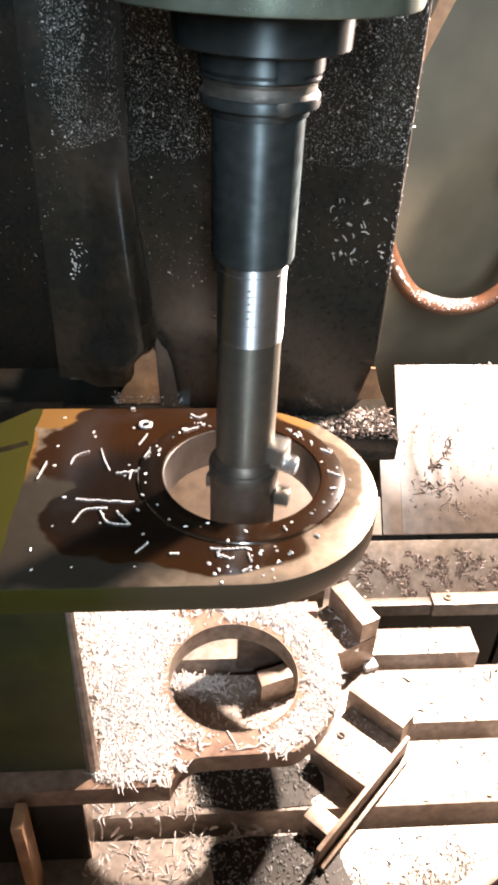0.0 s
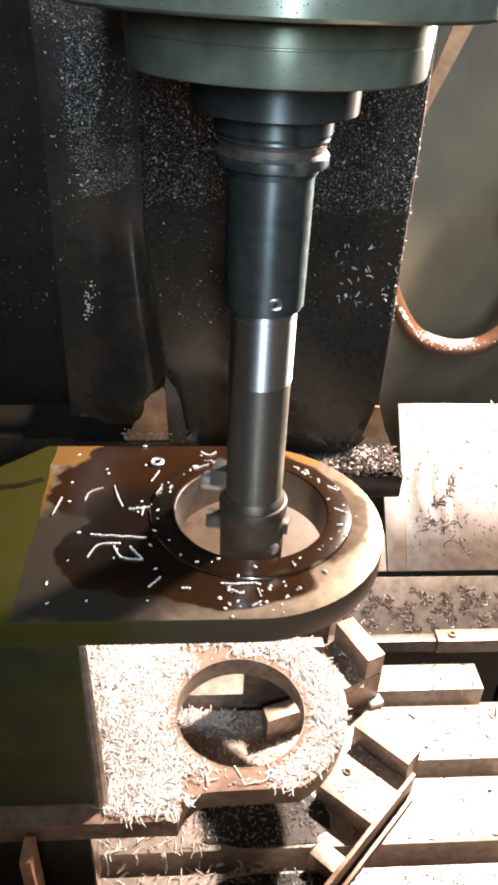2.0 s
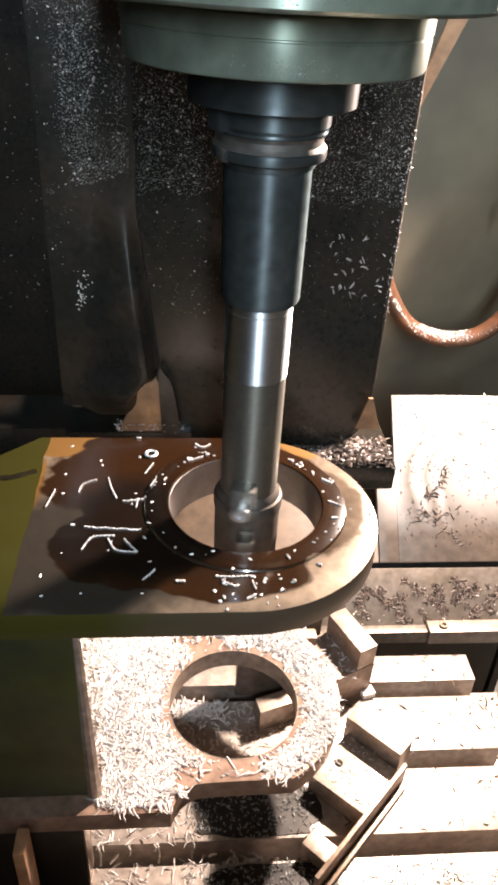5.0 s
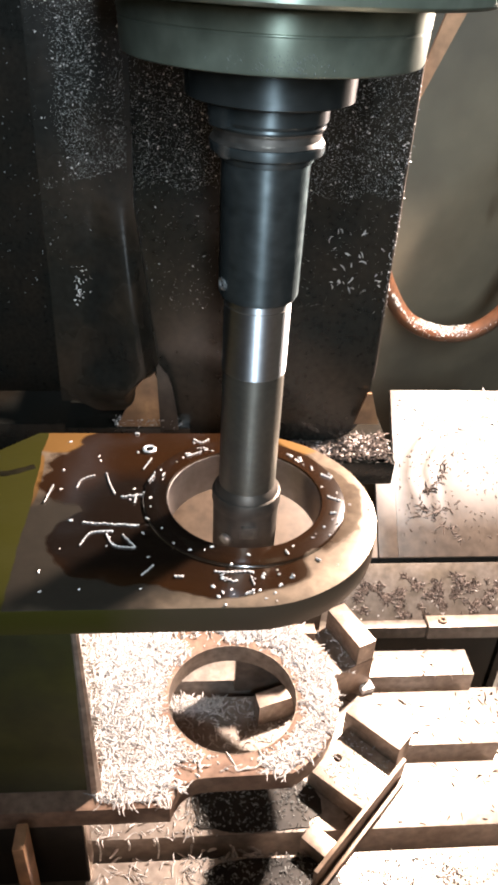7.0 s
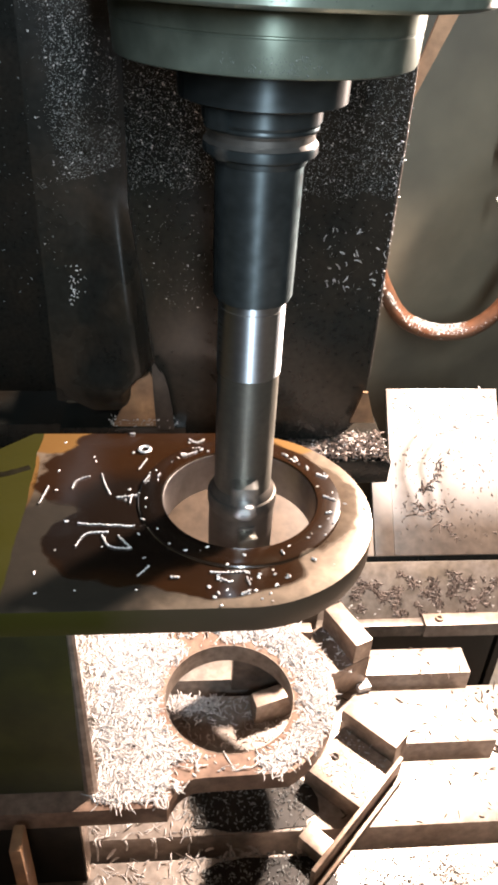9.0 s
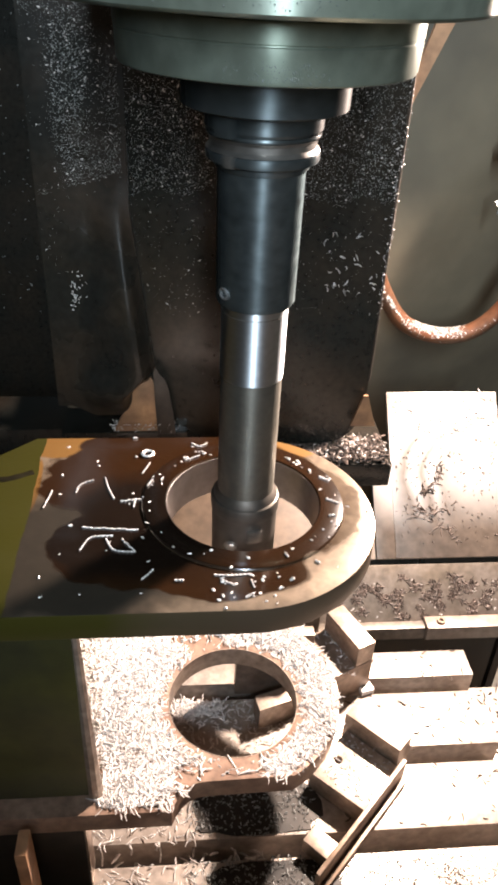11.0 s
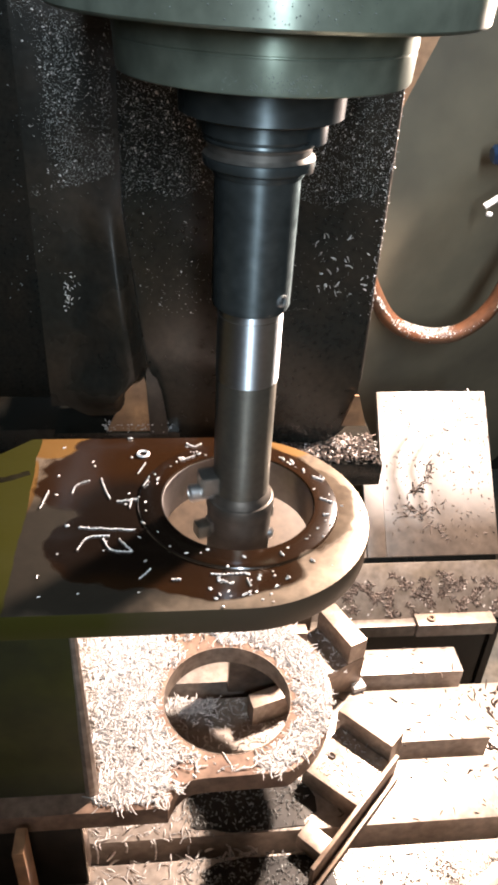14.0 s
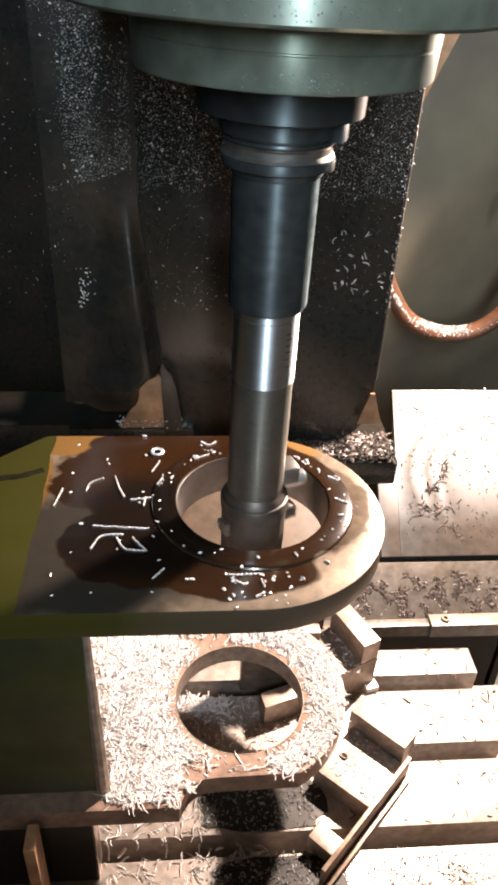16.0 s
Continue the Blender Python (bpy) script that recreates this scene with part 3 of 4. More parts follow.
def spindle():
    h = thing("spindle_head", "dark green-grey enamelled spindle head with a stepped ring", "spindle head")
    part("housing", lathe([(0, 0.7206), (0.1195, 0.7206), (0.1212, 0.7212), (0.1224, 0.7226), (0.123, 0.76), (0.123, 0.86), (0, 0.86)], 128), HEAD, h)
    part("ring", lathe([(0.03, 0.6893), (0.083, 0.6893), (0.0845, 0.6899), (0.0852, 0.6912), (0.0862, 0.7063), (0.0857, 0.7068), (0.0857, 0.7074), (0.0864, 0.7079), (0.0868, 0.7172), (0.0855, 0.7184), (0.0845, 0.7204), (0.03, 0.7204)], 128), HEAD, h)
    drops = drops_on_head()
    drops.parent = h
    part("head_casting", box(-0.16, 0.16, -0.02, 0.36, 0.86, 1.2, 0.01), HEAD, h)
    t = thing("boring_spindle", "black boring-bar holder with a bright sleeve and grey bar", "boring bar")
    nose = part("spindle_nose", lathe([(0, 0.655), (0.0345, 0.655), (0.036, 0.657), (0.0362, 0.6655), (0.034, 0.6655), (0.034, 0.6668), (0.046, 0.667), (0.0498, 0.6685), (0.0505, 0.6891), (0, 0.6891)], 96), BLACK, t)
    for k in range(2):
        bm = box(0.030, 0.0415, -0.0065, 0.0065, 0.6545, 0.6668, 0.0015)
        bm.transform(Matrix.Rotation(radians(109 + 180 * k), 4, "Z"))
        part("drive_key", bm, BLACK, nose)
    flange = part("flange", lathe([(0, 0.6326), (0.0285, 0.6326), (0.0292, 0.6335), (0.0298, 0.636), (0.0345, 0.638), (0.0352, 0.6395), (0.0352, 0.643), (0.0345, 0.6437), (0.03, 0.6437), (0.03, 0.6525), (0.0345, 0.6525), (0.035, 0.6535), (0.0346, 0.6548), (0, 0.6549)], 96), BLACK, t)
    part("flange_groove", lathe([(0.0295, 0.6439), (0.0348, 0.6441), (0.0326, 0.6465), (0.0326, 0.65), (0.0346, 0.6522), (0.0295, 0.6524)], 96, closed=True), DULL, flange, "pale worn groove of the flange")
    for k in range(2):
        bm = box(0.032, 0.0358, -0.0035, 0.0035, 0.637, 0.6445, 0.001)
        bm.transform(Matrix.Rotation(radians(109 + 180 * k), 4, "Z"))
        part("notch_face", bm, DULL, flange, "bright worn notch of the flange")
    part("holder_body", lathe([(0, 0.545), (0.0255, 0.545), (0.0268, 0.5475), (0.0274, 0.63), (0.0278, 0.6325), (0, 0.6325)], 96), BLACK, t)
    bm = lathe([(0.0028, -0.001), (0.0028, 0.0008), (0.0036, 0.0012), (0.0042, 0.0008), (0.0042, -0.001)], 20)
    bm.transform(Matrix.Rotation(radians(94), 4, "Z") @ Matrix.Translation((0.0268, 0, 0.5555)) @ Matrix.Rotation(radians(90), 4, "Y"))
    part("set_screw", bm, STEEL, t)
    sleeve = part("sleeve", lathe([(0, 0.4885), (0.0224, 0.4885), (0.0228, 0.489), (0.0228, 0.5448), (0, 0.5448)], 96), TURNED, t, "bright turned steel sleeve")
    for k, (dz, w, g) in enumerate(((0.53, 0.0022, 0.0012), (0.526, 0.003, 0.001), (0.521, 0.0018, 0.0014), (0.516, 0.0032, 0.0012), (0.511, 0.002, 0.001), (0.505, 0.003, 0.0008))):
        bm = box(0.0218, 0.02288, -w * 0.8, w * 0.8, dz, dz + g)
        bm.transform(Matrix.Rotation(radians(-98 + 3 * (k % 2)), 4, "Z"))
        part("engraved_mark", bm, BAR, sleeve)
    for z, gap in ((0.5385, 0.0006),):
        part("turned_line", lathe([(0.02275, z), (0.023, z + gap / 2), (0.02275, z + gap)], 96), DULL, sleeve)
    part("bar", lathe([(0, 0.388), (0.0222, 0.388), (0.0222, 0.4883), (0, 0.4883)], 96), BAR, t, "grey ground boring bar")
    head = part("cutter_head", lathe([(0, 0.318), (0.025, 0.318), (0.0258, 0.3195), (0.0262, 0.3655), (0.0266, 0.3685), (0.0272, 0.3705), (0.0274, 0.3785), (0.0268, 0.3805), (0.0252, 0.3812), (0.0246, 0.3835), (0.0236, 0.3858), (0.0222, 0.388), (0, 0.388)], 96), CUTTER, t)
    turn = Matrix.Rotation(radians(-18), 4, "Z")
    bm = box(-0.0295, 0.028, -0.0055, 0.0055, 0.351, 0.362, 0.0008)
    bm.transform(turn)
    bit = part("tool_bit", bm, DULL, head)
    bm = box(0.026, 0.038, -0.0075, 0.0045, 0.347, 0.3585, 0.0008)
    bm.transform(turn)
    part("insert", bm, BAR, bit, "grey square cutting insert")
    bm = box(0.02, 0.0345, -0.009, 0.009, 0.3885, 0.405, 0.002)
    bm.transform(Matrix.Rotation(radians(-27), 4, "Z"))
    clamp = part("clamp", bm, GREY_STEEL, head, "dark worn insert clamp")
    bm = lathe([(0, 0), (0.0062, 0), (0.0066, 0.001), (0.0066, 0.018), (0.0055, 0.0195), (0.003, 0.0195), (0.0025, 0.017), (0, 0.017)], 28)
    bm.transform(Matrix.Rotation(radians(-27), 4, "Z") @ Matrix.Translation((0.0235, 0, 0.388)) @ Matrix.Rotation(radians(90), 4, "Y"))
    part("screw_head", bm, STEEL, clamp, "bright round screw head")
    bm = lathe([(0, -0.001), (0.0042, -0.001), (0.0042, 0.004), (0.003, 0.005), (0, 0.005)], 20)
    bm.transform(turn @ Matrix.Rotation(radians(140), 4, "Z") @ Matrix.Translation((0.0245, 0, 0.345)) @ Matrix.Rotation(radians(90), 4, "Y"))
    part("clamp_screw", bm, STEEL, head)
    return h, t


HOSE_LINE = [(0.230, 0.587, 0.442), (0.245, 0.587, 0.349), (0.2656, 0.587, 0.302), (0.293, 0.584, 0.265), (0.324, 0.581, 0.2474), (0.3646, 0.5757, 0.2407), (0.4075, 0.570, 0.2528), (0.4427, 0.5625, 0.2946), (0.4647, 0.556, 0.365), (0.497, 0.559, 0.431), (0.555, 0.57, 0.497), (0.66, 0.59, 0.56), (0.85, 0.6, 0.58)]


def plumbing():
    h = thing("coolant_hose", "orange corrugated coolant hose dusted with chips", "hose")
    part("hose_line", tube(spline(HOSE_LINE, 24), 0.0128, 16), HOSE, h)
    n = thing("coolant_nozzle", "blue coolant valve with a bright nozzle tube", "nozzle")
    bm = lathe([(0, 0), (0.0098, 0), (0.0137, 0.0044), (0.0137, 0.033), (0.012, 0.037), (0.012, 0.066), (0, 0.066)], 24)
    bm.transform(Matrix.Translation((0.3905, 0.56, 0.522)) @ Matrix.Rotation(radians(82), 4, "Y"))
    part("valve", bm, BLUE, n)
    part("nozzle_tube", tube([(0.396, 0.56, 0.452), (0.443, 0.56, 0.485), (0.487, 0.56, 0.52)], 0.0046, 10), CHROME, n)
    part("drip", tube([(0.4015, 0.56, 0.4416), (0.409, 0.56, 0.4405)], 0.0033, 8), CHROME, n)
    e = thing("cable_guide", "pale orange strip beside the spindle head", "strip")
    bm = prism([(0.197, 0.605), (0.2005, 0.6), (0.25, 0.72), (0.226, 0.72), (0.2, 0.63)], -0.002, 0.002)
    bm.transform(Matrix.Translation((0, 0.39, 0)) @ Matrix.Rotation(radians(90), 4, "X"))
    part("guide_strip", bm, PEACH, e)


def curl(points, r):
    """A beaded curled chip along a short line."""
    line = spline([(x, y, 0) for x, y in points], 24) if len(points) > 2 else [Vector((points[0][0] + (points[1][0] - points[0][0]) * i / 40, points[0][1] + (points[1][1] - points[0][1]) * i / 40 + 0.0004 * math.sin(i * 0.5), 0)) for i in range(41)]
    length = sum((b - a).length for a, b in zip(line, line[1:]))
    for i, p in enumerate(line):
        p.z = r * 1.05 + 0.0003 * math.sin(i * 1.3)
    return tube(line, lambda u: r * (0.4 + 0.8 * math.sin(u * length * 1050) ** 2), 7)


CURLS_BACK = [[(-0.125, -0.03), (-0.082, -0.034)], [(-0.124, -0.056), (-0.117, -0.042), (-0.101, -0.04)], [(-0.106, -0.043), (-0.099, -0.056), (-0.084, -0.059)], [(-0.094, -0.044), (-0.083, -0.059)],
              [(-0.134, 0.013), (-0.131, 0.024), (-0.121, 0.03)], [(-0.112, 0.033), (-0.108, 0.018), (-0.103, 0.005)], [(-0.157, -0.006), (-0.153, 0.016)], [(-0.082, 0.038), (-0.076, 0.053)],
              [(-0.098, 0.001), (-0.081, 0.004)], [(-0.087, -0.007), (-0.086, 0.004)]]
CURLS_FRONT = [[(-0.068, -0.016), (-0.0655, -0.024)], [(-0.078, -0.088), (-0.07, -0.078)], [(-0.055, -0.089), (-0.048, -0.089)], [(-0.04, 0.0835), (-0.033, 0.078), (-0.026, 0.083)], [(-0.092, 0.0925), (-0.088, 0.092)],
               [(-0.027, -0.0845), (-0.015, -0.0855), (-0.001, -0.0845)], [(-0.022, -0.09), (-0.013, -0.095)], [(-0.001, -0.09), (0.001, -0.098)], [(-0.022, -0.104), (-0.021, -0.106)],
               [(-0.006, -0.107), (0.001, -0.103)], [(0.048, -0.072), (0.051, -0.075)], [(0.028, -0.089), (0.03, -0.091)]]
CURLS_BOSS = [[(-0.046, 0.054), (-0.033, 0.061)], [(-0.077, 0.018), (-0.073, 0.027)], [(0.026, -0.065), (0.028, -0.07)], [(0.066, 0.028), (0.074, 0.022)], [(0.067, -0.002), (0.077, -0.008)],
              [(0.066, -0.023), (0.071, -0.023)], [(0.059, 0.039), (0.06, 0.036)], [(0.043, 0.056), (0.045, 0.053)], [(-0.064, 0.03), (-0.066, 0.026)], [(0.05, 0.052), (0.052, 0.05)]]


def loose_chips():
    for x, top, low in ((-0.132, 0.004, -0.034), (-0.1025, 0.001, -0.017), (-0.074, 0.003, -0.034), (-0.0775, 0.002, -0.01)):
        bm = curl([(0, 0), (0.0012, (top - low) * 0.5), (-0.0006, top - low)], 0.0011)
        bm.transform(Matrix.Translation((x, -0.0735, low)) @ Matrix.Rotation(radians(90), 4, "X"))
        tagged(part("metal_chip", bm, CHIP), "beaded curl of swarf hanging into a T-slot", "metal chip", "chips over the slot")
    for rows, z in ((CURLS_BACK, ZT), (CURLS_FRONT, ZT), (CURLS_BOSS, ZT + 0.002)):
        for k, points in enumerate(rows):
            size = math.dist(points[0], points[-1])
            c = part("metal_chip", curl(points, 0.00066 if size < 0.03 else 0.00062), CHIP)
            c.location.z = z * U
            tagged(c, "bright beaded curl of steel swarf on the oily plate", "metal chip", "chips on the plate")
    bm = lathe([(0.003, 0.0012), (0.0045, 0), (0.006, 0.0012), (0.0045, 0.0024)], 20, closed=True)
    r = part("metal_ring", bm, CHIP)
    r.location = (-0.078 * U, 0.067 * U, ZT * U)
    tagged(r, "small bright ring of swarf on the oily plate", "metal chip", "chips on the plate")

    def on_plate(x, y):
        d = math.hypot(x, y)
        return d > 0.0845 and math.hypot(x + 0.003, y + 0.0125) < 0.104 or (x < -0.03 and d > 0.0845 and -0.113 < y < 0.09)
    swarf("small_chips", 26, on_level(-0.15, 0.1, -0.113, 0.09, ZT, on_plate), CHIP, "tiny bright steel chips on the oily plate", length=(0.001, 0.0035), thick=(0.0004, 0.0008), seed=3)
    swarf("small_chips", 46, on_level(-0.08, 0.08, -0.08, 0.08, ZT + 0.002, lambda x, y: 0.066 < math.hypot(x, y) < 0.08), CHIP, "tiny bright steel chips on the boss", length=(0.001, 0.0035), thick=(0.0004, 0.0008), seed=4)
    swarf("small_chips", 26, on_level(-0.03, 0.02, -0.117, -0.083, ZT), CHIP, "tiny bright steel chips by the boss", length=(0.001, 0.0035), thick=(0.0004, 0.0009), seed=5)

    def lower(x, y):
        d = math.hypot(x, y)
        if d < BORE_LOW + 0.004 or x < -0.165 or y > 0.113:
            return False
        bare = math.hypot((x + 0.02) / 0.045, (y + 0.078) / 0.012) < 1 or math.hypot((x + 0.035) / 0.03, (y - 0.075) / 0.014) < 1
        if bare and math.sin(x * 900) * math.sin(y * 700) < 0.8:
            return False
        if x < -0.06:
            return -0.1065 < y and (x > -0.122 or y > -0.06)
        return math.hypot(x, y - 0.01) < 0.103 and y > -0.083 if x > 0 else y > (-0.082 if x > -0.035 else -0.088 if x > -0.048 else -0.096)
    swarf("chip_dust", 5000, on_level(-0.165, 0.107, -0.11, 0.115, ZL, lower, 0.0005), CHIP, "fine pale chips under the chip bed", length=(0.0015, 0.005), thick=(0.0004, 0.0009), seed=35, tilt=0.03)
    swarf("chip_bed", 6200, on_level(-0.165, 0.107, -0.11, 0.115, ZL, lambda x, y: lower(x, y) and math.hypot(x, y) > BORE_LOW + 0.011, 0.0025), CHIP, "thick bed of bright curled chips on the lower plate", length=(0.004, 0.016), thick=(0.00025, 0.0007), seed=6, tilt=0.08, bend=1.5)
    solid = lambda x, y: not any(b < y < a for a, b in ((0.1155, 0.0925), (0.0205, -0.001), (-0.0725, -0.0945), (-0.166, -0.188)))
    swarf("table_chips", 300, on_level(-0.14, -0.03, -0.2, -0.04, 0.0, solid, 0.002), CHIP, "curled bright chips on the table", length=(0.004, 0.014), thick=(0.0003, 0.0006), seed=7)
    swarf("slot_chips", 60, on_level(-0.14, 0.06, -0.093, -0.074, -0.044, None, 0.03), CHIP, "bright chips fallen into a T-slot", length=(0.008, 0.018), thick=(0.0006, 0.0013), seed=8)
    swarf("chip_heap", 420, on_level(-0.062, -0.004, 0.062, 0.092, 0.0, lambda x, y: abs(y - 0.083 - 0.1 * x) < 0.013 * (0.02 - x) / 0.06, 0.006), CHIP, "pointed heap of bright chips on the table under the fork", length=(0.003, 0.010), thick=(0.0003, 0.0007), seed=39)
    swarf("table_chips", 500, on_level(-0.07, 0.11, -0.02, 0.09, 0.0, solid, 0.003), CHIP, "curled bright chips on the table under the fork", length=(0.003, 0.010), thick=(0.0003, 0.0007), seed=9)
    swarf("table_chips", 1200, on_level(-0.045, 0.085, -0.2, -0.006, 0.001, solid, 0.002), GREY_CHIP, "grey chips on the painted shadow of the table", length=(0.0015, 0.005), thick=(0.0003, 0.0006), seed=10)
    swarf("table_chips", 170, on_level(0.11, 0.31, -0.0725, 0.155, 0.0, solid), DARK_CHIP, "sparse dark chips on the bright table", length=(0.003, 0.012), thick=(0.0003, 0.0007), seed=11)
    swarf("fine_chips", 1500, on_level(0.09, 0.311, -0.166, -0.0945, 0.0, lambda x, y: y < -0.103 and noise.noise((x * 40, y * 40, 3)) > -0.12, 0.001), GREY_CHIP, "fine speckled chips on the front rib", length=(0.001, 0.003), thick=(0.0002, 0.0005), seed=12)
    swarf("fine_chips", 500, on_level(0.09, 0.311, -0.166, -0.0945, 0.0, None, 0.001), CHIP, "fine bright chips on the front rib", length=(0.001, 0.004), thick=(0.0003, 0.0006), seed=13)
    swarf("bracket_chips", 120, on_level(0.09, 0.18, -0.07, 0.04, 0.0263, lambda x, y: abs((x - 0.1855) * 0.707 + (y + 0.017) * 0.707 + 0.04) < 0.03 and 0.008 < (y + 0.017) * 0.707 - (x - 0.1855) * 0.707 < 0.066), CHIP, "chips on the bracket floor", length=(0.002, 0.006), thick=(0.0003, 0.0006), seed=14)
    swarf("block_chips", 40, on_level(0.095, 0.145, 0.08, 0.15, 0.0505, lambda x, y: -0.026 < (x - 0.1475) * 0.906 + (y - 0.122) * 0.42 < -0.003), CHIP, "chips on the step of the block", length=(0.003, 0.009), thick=(0.0003, 0.0006), seed=15)
    swarf("tray_chips", 700, on_level(0.345, 0.5, -0.3, 0.2, -0.298, None, 0.01), DARK_CHIP, "dark chips in the coolant tray", length=(0.005, 0.02), seed=16)
    swarf("flange_chips", 500, on_level(0.3112, 0.41, -0.3, 0.13, -0.05, None, 0.002), DARK_CHIP, "chips beside the table", length=(0.004, 0.014), seed=17)

    def sloped(u0, u1, x0, x1, lift, keep=None):
        def place(rng):
            u, x = rng.uniform(u0, u1), rng.uniform(x0, x1)
            if keep and not keep(x, u):
                return None
            return SLOPE @ Vector((x, u, lift)), (rng.gauss(0, 0.08), -math.sin(A45), math.cos(A45))
        return place
    clump = lambda x, u: noise.noise((x * 55, u * 70, 0)) > 0.0 + 0.5 * abs((u + 0.045) / 0.05)
    swarf("cover_chips", 3600, sloped(-0.085, -0.02, 0.08, 0.43, -0.004, clump), DARK_CHIP, "clotted dark chips on the way cover", length=(0.003, 0.008), thick=(0.0003, 0.0008), seed=18)
    swarf("cover_chips", 70, sloped(-0.085, -0.02, 0.08, 0.43, -0.004), CHIP, "bright chips on the way cover", length=(0.002, 0.005), thick=(0.0003, 0.0006), seed=19)
    trail = lambda x, u: abs(x - 0.318 - 0.022 * math.sin(u * 60) - 0.3 * (0.1 - u) * (u < 0.09)) < 0.003 and u < 0.15 or abs(u - 0.075 - 0.3 * (x - 0.33)) < 0.003 and 0.29 < x < 0.36
    swarf("cover_chips", 90, sloped(0.03, 0.15, 0.27, 0.39, 0.0005, trail), DARK_CHIP, "thin dark chips trailing over the way cover", length=(0.006, 0.014), thick=(0.0004, 0.0009), seed=20)
    swarf("cover_chips", 260, sloped(0.02, 0.25, 0.27, 0.435, 0.0005), DARK_CHIP, "scattered dark chips on the way cover", length=(0.001, 0.006), thick=(0.0003, 0.0006), seed=21)
    swarf("cover_chips", 130, sloped(0.19, 0.252, 0.27, 0.43, 0.0005), CHIP, "chips at the upper edge of the way cover", length=(0.003, 0.013), thick=(0.0004, 0.0008), seed=22)
    swarf("chip_heap", 1100, lambda rng: ((rng.uniform(0.1, 0.235), rng.uniform(0.347, 0.4), 0.159 + rng.uniform(0, 0.012)), (rng.gauss(0, 0.3), rng.gauss(0, 0.3), 1)), DARK_CHIP, "heap of oily chips on the ledge", length=(0.003, 0.012), seed=23)
    swarf("chip_heap", 130, lambda rng: ((rng.uniform(0.1, 0.235), rng.uniform(0.347, 0.4), 0.166 + rng.uniform(0, 0.006)), (rng.gauss(0, 0.3), rng.gauss(0, 0.3), 1)), CHIP, "bright chips on the heap", length=(0.0015, 0.005), thick=(0.0003, 0.0007), seed=24)
    swarf("chip_heap", 130, lambda rng: ((rng.uniform(-0.14, -0.05), rng.uniform(0.367, 0.375), 0.201 + rng.uniform(0, 0.012)), (rng.gauss(0, 0.3), rng.gauss(0, 0.3), 1)), CHIP, "bright chips in front of the rusty bracket", length=(0.0015, 0.005), thick=(0.0003, 0.0007), seed=25)

    def on_wall(x0, x1, z0, z1, y, keep=None):
        def place(rng):
            x, z = rng.uniform(x0, x1), rng.uniform(z0, z1)
            if keep and not keep(x, z, rng):
                return None
            return (x, y, z), (rng.gauss(0, 0.2), -1, rng.gauss(0, 0.2))
        return place
    fade = lambda x, z, rng: z > 0.505 + 0.03 * noise.noise((x * 20, 0, 1)) or rng.random() < 0.06
    swarf("wall_dust", 260, on_wall(-0.55, -0.2, 0.1, 0.7, 0.949), GREY_CHIP, "sparse chip dust on the back wall", length=(0.001, 0.003), thick=(0.0003, 0.0008), seed=40)
    swarf("wall_dust", 16000, on_wall(-0.105, 0.198, 0.36, 0.74, 0.3797, fade), GREY_CHIP, "fine chip dust on the black way cover", length=(0.0003, 0.0010), thick=(0.00018, 0.00036), bend=0.4, seed=36)
    swarf("wall_dust", 6500, on_wall(-0.203, -0.11, 0.4, 0.74, 0.3722, lambda x, z, rng: z > 0.505 + 0.3 * (x + 0.2) or rng.random() < 0.03), GREY_CHIP, "fine chip dust on the side panel", length=(0.0003, 0.0010), thick=(0.00018, 0.00036), bend=0.4, seed=37)
    swarf("wall_chips", 520, on_wall(-0.1, 0.198, 0.36, 0.72, 0.3795, fade), CHIP, "steel chips stuck to the black way cover", length=(0.001, 0.0038), thick=(0.0002, 0.0005), seed=26)
    swarf("wall_chips", 130, on_wall(-0.2, -0.112, 0.4, 0.72, 0.372, lambda x, z, rng: z > 0.505 + 0.3 * (x + 0.2) or rng.random() < 0.03), CHIP, "steel chips stuck to the side panel", length=(0.001, 0.0035), thick=(0.0002, 0.0005), seed=27)
    swarf("wall_chips", 34, on_wall(0.12, 0.198, 0.39, 0.47, 0.379), CHIP, "long bright chips stuck to the way cover", length=(0.004, 0.011), thick=(0.0003, 0.0005), seed=28, bend=2.2)
    swarf("wall_chips", 40, on_wall(-0.178, -0.158, 0.37, 0.42, 0.3715), CHIP, "chips on the folded cover edge", length=(0.001, 0.004), thick=(0.0002, 0.0005), seed=29)
    swarf("edge_chips", 120, on_wall(0.196, 0.201, 0.36, 0.66, 0.378), CHIP, "chips along the edge of the way cover", length=(0.0006, 0.003), thick=(0.0002, 0.0005), seed=30)
    line = spline(HOSE_LINE[2:9], 20)

    def on_hose(rng):
        u = rng.random() ** 2.2
        p = line[int(u * (len(line) - 1))]
        a = rng.gauss(1.2, 0.5)
        n = Vector((0, -math.cos(a), math.sin(a)))
        return p + n * 0.0127, n
    swarf("hose_chips", 2400, on_hose, GREY_CHIP, "chip dust settled on the coolant hose", length=(0.0008, 0.0025), thick=(0.0004, 0.0008), seed=31)
    swarf("hose_chips", 260, on_hose, CHIP, "bright chips settled on the coolant hose", length=(0.001, 0.004), thick=(0.0004, 0.0009), seed=32)


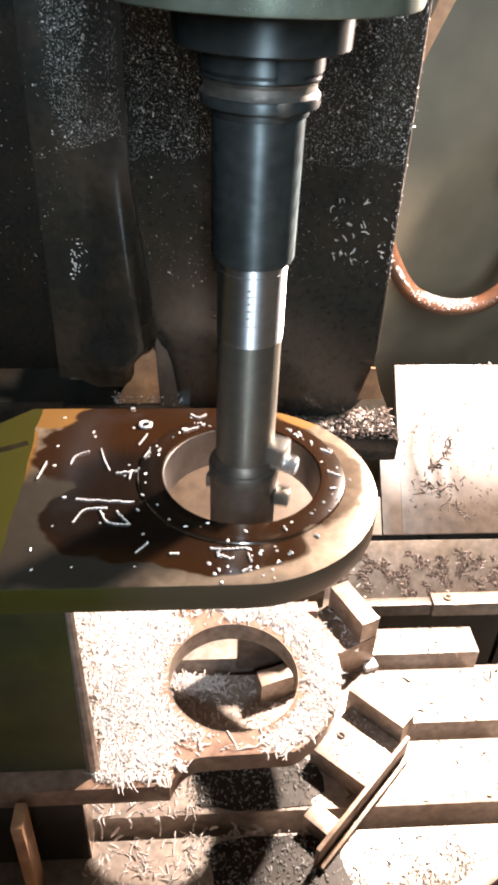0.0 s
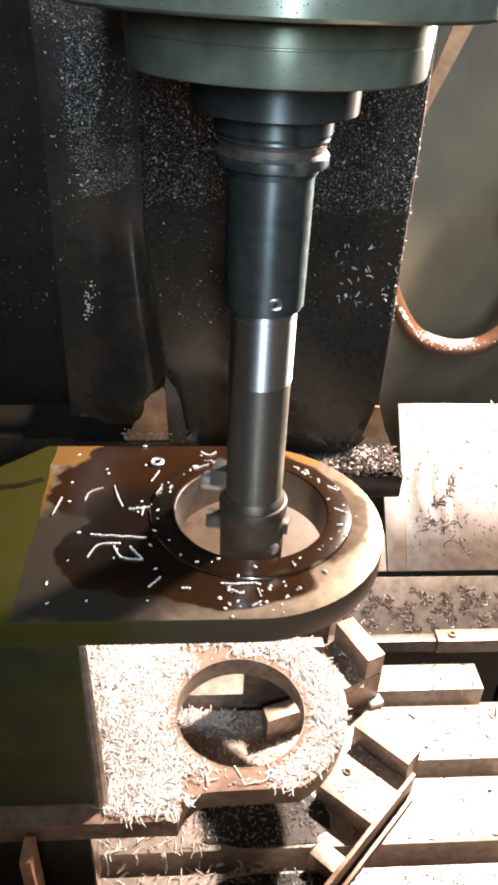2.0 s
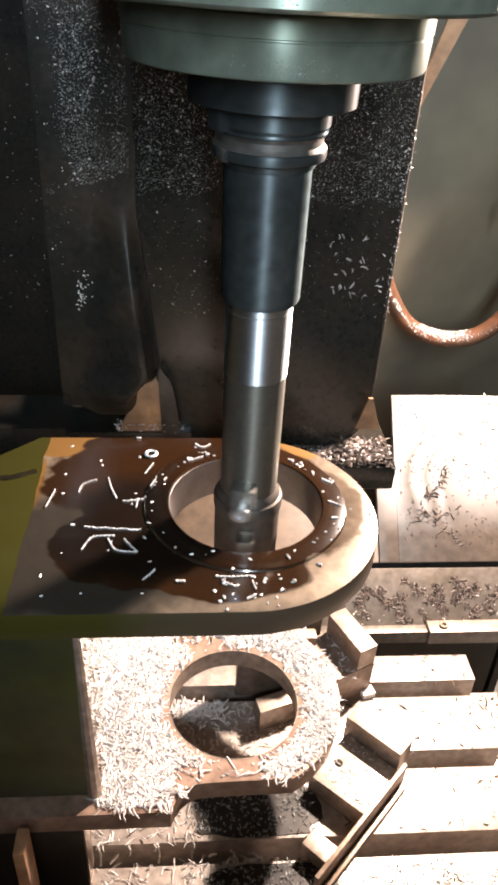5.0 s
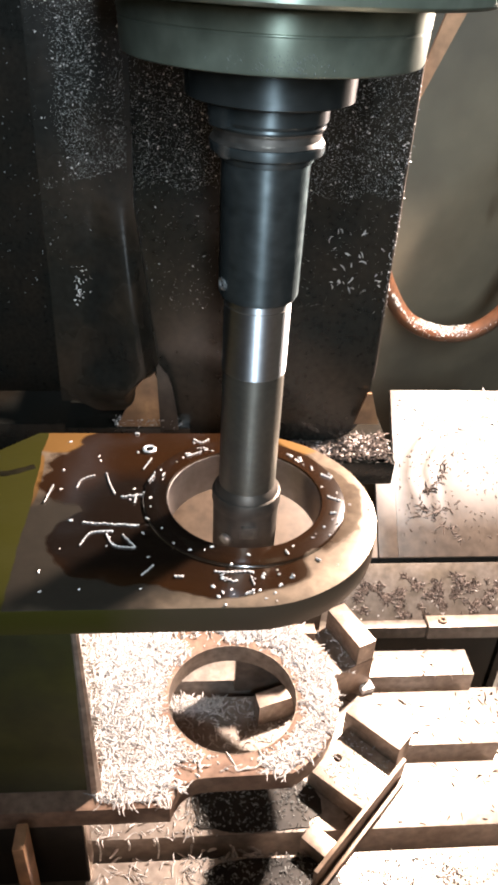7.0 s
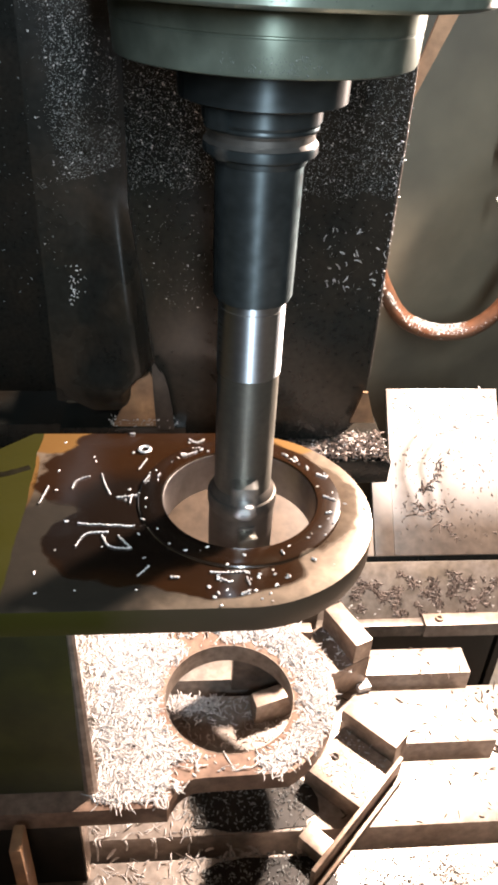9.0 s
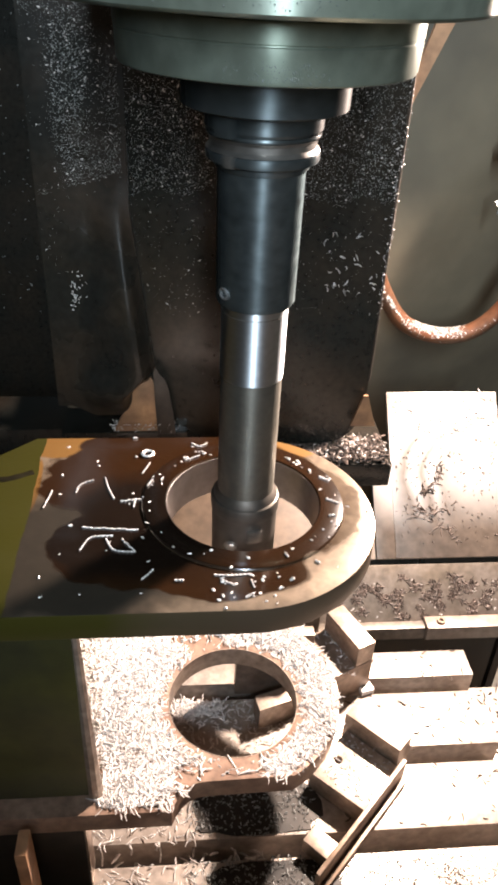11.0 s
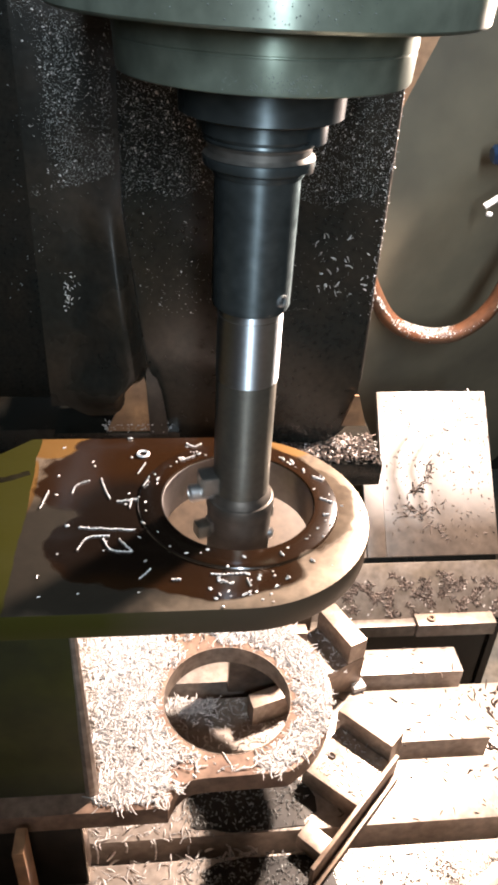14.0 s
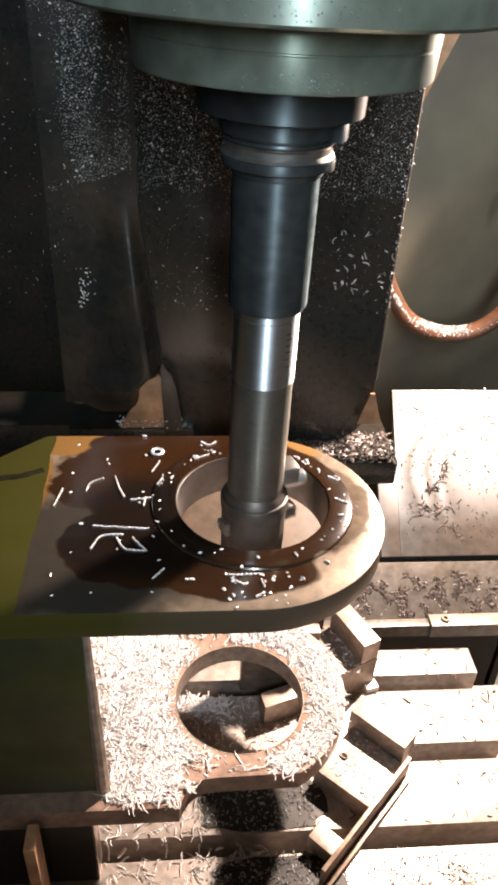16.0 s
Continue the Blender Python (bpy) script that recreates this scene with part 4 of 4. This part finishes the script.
def oil_stained():
    """Bare plate with a dark oil puddle round the bore, an olive-painted root, painted shade and darker sides."""
    m = material("oil_stained_plate", (0.25, 0.19, 0.135), 0.36, 0.45, second=(0.175, 0.128, 0.088), grain=130, stain=25, bump=0.12)
    nt = m.node_tree
    n, link = nt.nodes, nt.links.new
    bsdf = n["Principled BSDF"]
    dry, dry_rough = bsdf.inputs["Base Color"].links[0].from_socket, bsdf.inputs["Roughness"].links[0].from_socket
    coord = n.new("ShaderNodeTexCoord")

    def maths(op, a, b=None, clamp=False):
        q = n.new("ShaderNodeMath")
        q.operation, q.use_clamp = op, clamp
        for k, v in enumerate((a, b)):
            if v is None:
                continue
            if isinstance(v, (int, float)):
                q.inputs[k].default_value = v
            else:
                link(v, q.inputs[k])
        return q.outputs[0]

    def blob(x, y, rx, ry):
        place = n.new("ShaderNodeMapping")
        place.vector_type = "TEXTURE"
        place.inputs["Location"].default_value = (x * U, y * U, ZT * U)
        place.inputs["Scale"].default_value = (rx * U, ry * U, 1)
        link(coord.outputs["Object"], place.inputs["Vector"])
        size = n.new("ShaderNodeVectorMath")
        size.operation = "LENGTH"
        link(place.outputs[0], size.inputs[0])
        return size.outputs["Value"]

    split = n.new("ShaderNodeSeparateXYZ")
    link(coord.outputs["Object"], split.inputs[0])
    x = split.outputs[0]
    ragged = n.new("ShaderNodeTexNoise")
    ragged.inputs["Scale"].default_value, ragged.inputs["Detail"].default_value = 22, 3.5
    link(coord.outputs["Object"], ragged.inputs["Vector"])
    wobble = maths("MULTIPLY", maths("SUBTRACT", ragged.outputs[0], 0.5), 0.75)
    field = maths("MINIMUM", maths("MINIMUM", blob(-0.085, 0.028, 0.086, 0.056), blob(-0.07, -0.047, 0.076, 0.058)), maths("MINIMUM", blob(0, -0.004, 0.09, 0.094), maths("MINIMUM", blob(-0.02, -0.08, 0.07, 0.03), blob(-0.05, 0.08, 0.085, 0.032))))
    wet = maths("MULTIPLY", maths("SUBTRACT", 1.0, maths("ADD", field, wobble)), 14.0, True)
    # Blackest oil; this blob also paints the bar's shadow into the puddle.
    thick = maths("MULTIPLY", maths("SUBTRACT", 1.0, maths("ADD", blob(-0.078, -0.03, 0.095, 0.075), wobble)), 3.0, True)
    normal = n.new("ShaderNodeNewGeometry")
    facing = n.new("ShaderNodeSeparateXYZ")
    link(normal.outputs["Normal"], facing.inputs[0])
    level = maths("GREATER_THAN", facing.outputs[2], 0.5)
    wet = maths("MULTIPLY", wet, level)
    edge = maths("ADD", -0.168 * U, maths("MULTIPLY", wobble, 0.012))
    root = maths("LESS_THAN", x, edge)
    side = maths("MULTIPLY", maths("SUBTRACT", 1.0, level), maths("MULTIPLY", maths("SUBTRACT", -0.02 * U, maths("ADD", x, maths("MULTIPLY", wobble, 0.1))), 14.0, True))
    paint = maths("MAXIMUM", maths("MULTIPLY", root, level), side)

    def blend(f, a, b):
        q = n.new("ShaderNodeMix")
        q.data_type = "RGBA"
        link(f, q.inputs[0])
        for k, v in ((6, a), (7, b)):
            if isinstance(v, tuple):
                q.inputs[k].default_value = (*v, 1)
            else:
                link(v, q.inputs[k])
        return q.outputs[2]

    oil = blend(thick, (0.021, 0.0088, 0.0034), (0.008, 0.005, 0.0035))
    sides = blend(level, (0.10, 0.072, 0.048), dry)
    # Ochre patches; the rear-right one paints the orange light on the boss rim.
    ochre = maths("MULTIPLY", maths("SUBTRACT", 1.0, maths("ADD", maths("MINIMUM", maths("MINIMUM", blob(-0.147, 0.082, 0.04, 0.02), blob(0.045, 0.078, 0.055, 0.02)), blob(-0.168, 0.02, 0.005, 0.04)), wobble)), 8.0, True)
    sides = blend(maths("MULTIPLY", ochre, level), sides, (0.26, 0.135, 0.04))
    # Front-left darkening: soft shadow painted into the plate's colour.
    left_shade = maths("MULTIPLY", maths("SUBTRACT", 1.0, maths("ADD", blob(-0.12, -0.06, 0.115, 0.09), wobble)), 4.0, True)
    sides = blend(maths("MULTIPLY", maths("MULTIPLY", left_shade, level), 0.92), sides, (0.03, 0.0265, 0.021))
    thin = maths("MULTIPLY", maths("MULTIPLY", maths("SUBTRACT", x, 0.03 * U), 10.0, True), maths("GREATER_THAN", blob(0, 0, 0.081, 0.081), 1.0))
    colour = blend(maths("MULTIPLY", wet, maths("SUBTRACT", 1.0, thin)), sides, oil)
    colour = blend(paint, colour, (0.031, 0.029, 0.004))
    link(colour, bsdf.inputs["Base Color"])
    link(wet, bsdf.inputs["Coat Weight"])
    rough = n.new("ShaderNodeMix")
    link(wet, rough.inputs[0])
    link(dry_rough, rough.inputs[2])
    rough.inputs[3].default_value = 0.16
    link(rough.outputs[0], bsdf.inputs["Roughness"])
    metal = maths("MULTIPLY", maths("SUBTRACT", 1.0, maths("MAXIMUM", wet, paint)), 0.45)
    link(metal, bsdf.inputs["Metallic"])
    return m


TOP = oil_stained()
enclosure()
structure("wall_right", folded_panel(), PANEL, "grimy olive sheet-metal side panel of the enclosure", "wall")
column_guard()
slide_cover()
work_table()
workpiece()
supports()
plumbing()
loose_chips()
head, boring = spindle()


def motions():
    sink = lambda t: U * 0.0004 * (12.5 - t)
    walk(boring, [(k / 10, pose(U * 0.0014, 0, sink(k / 10), 0, 0, -447.2 * k / 10)) for k in range(161)])
    walk(head, [(0.0, pose(U * 0.0014, 0, sink(0))), (8.0, pose(U * 0.0014, 0, sink(8))), (16.0, pose(U * 0.0014, 0, sink(16)))])


motions()
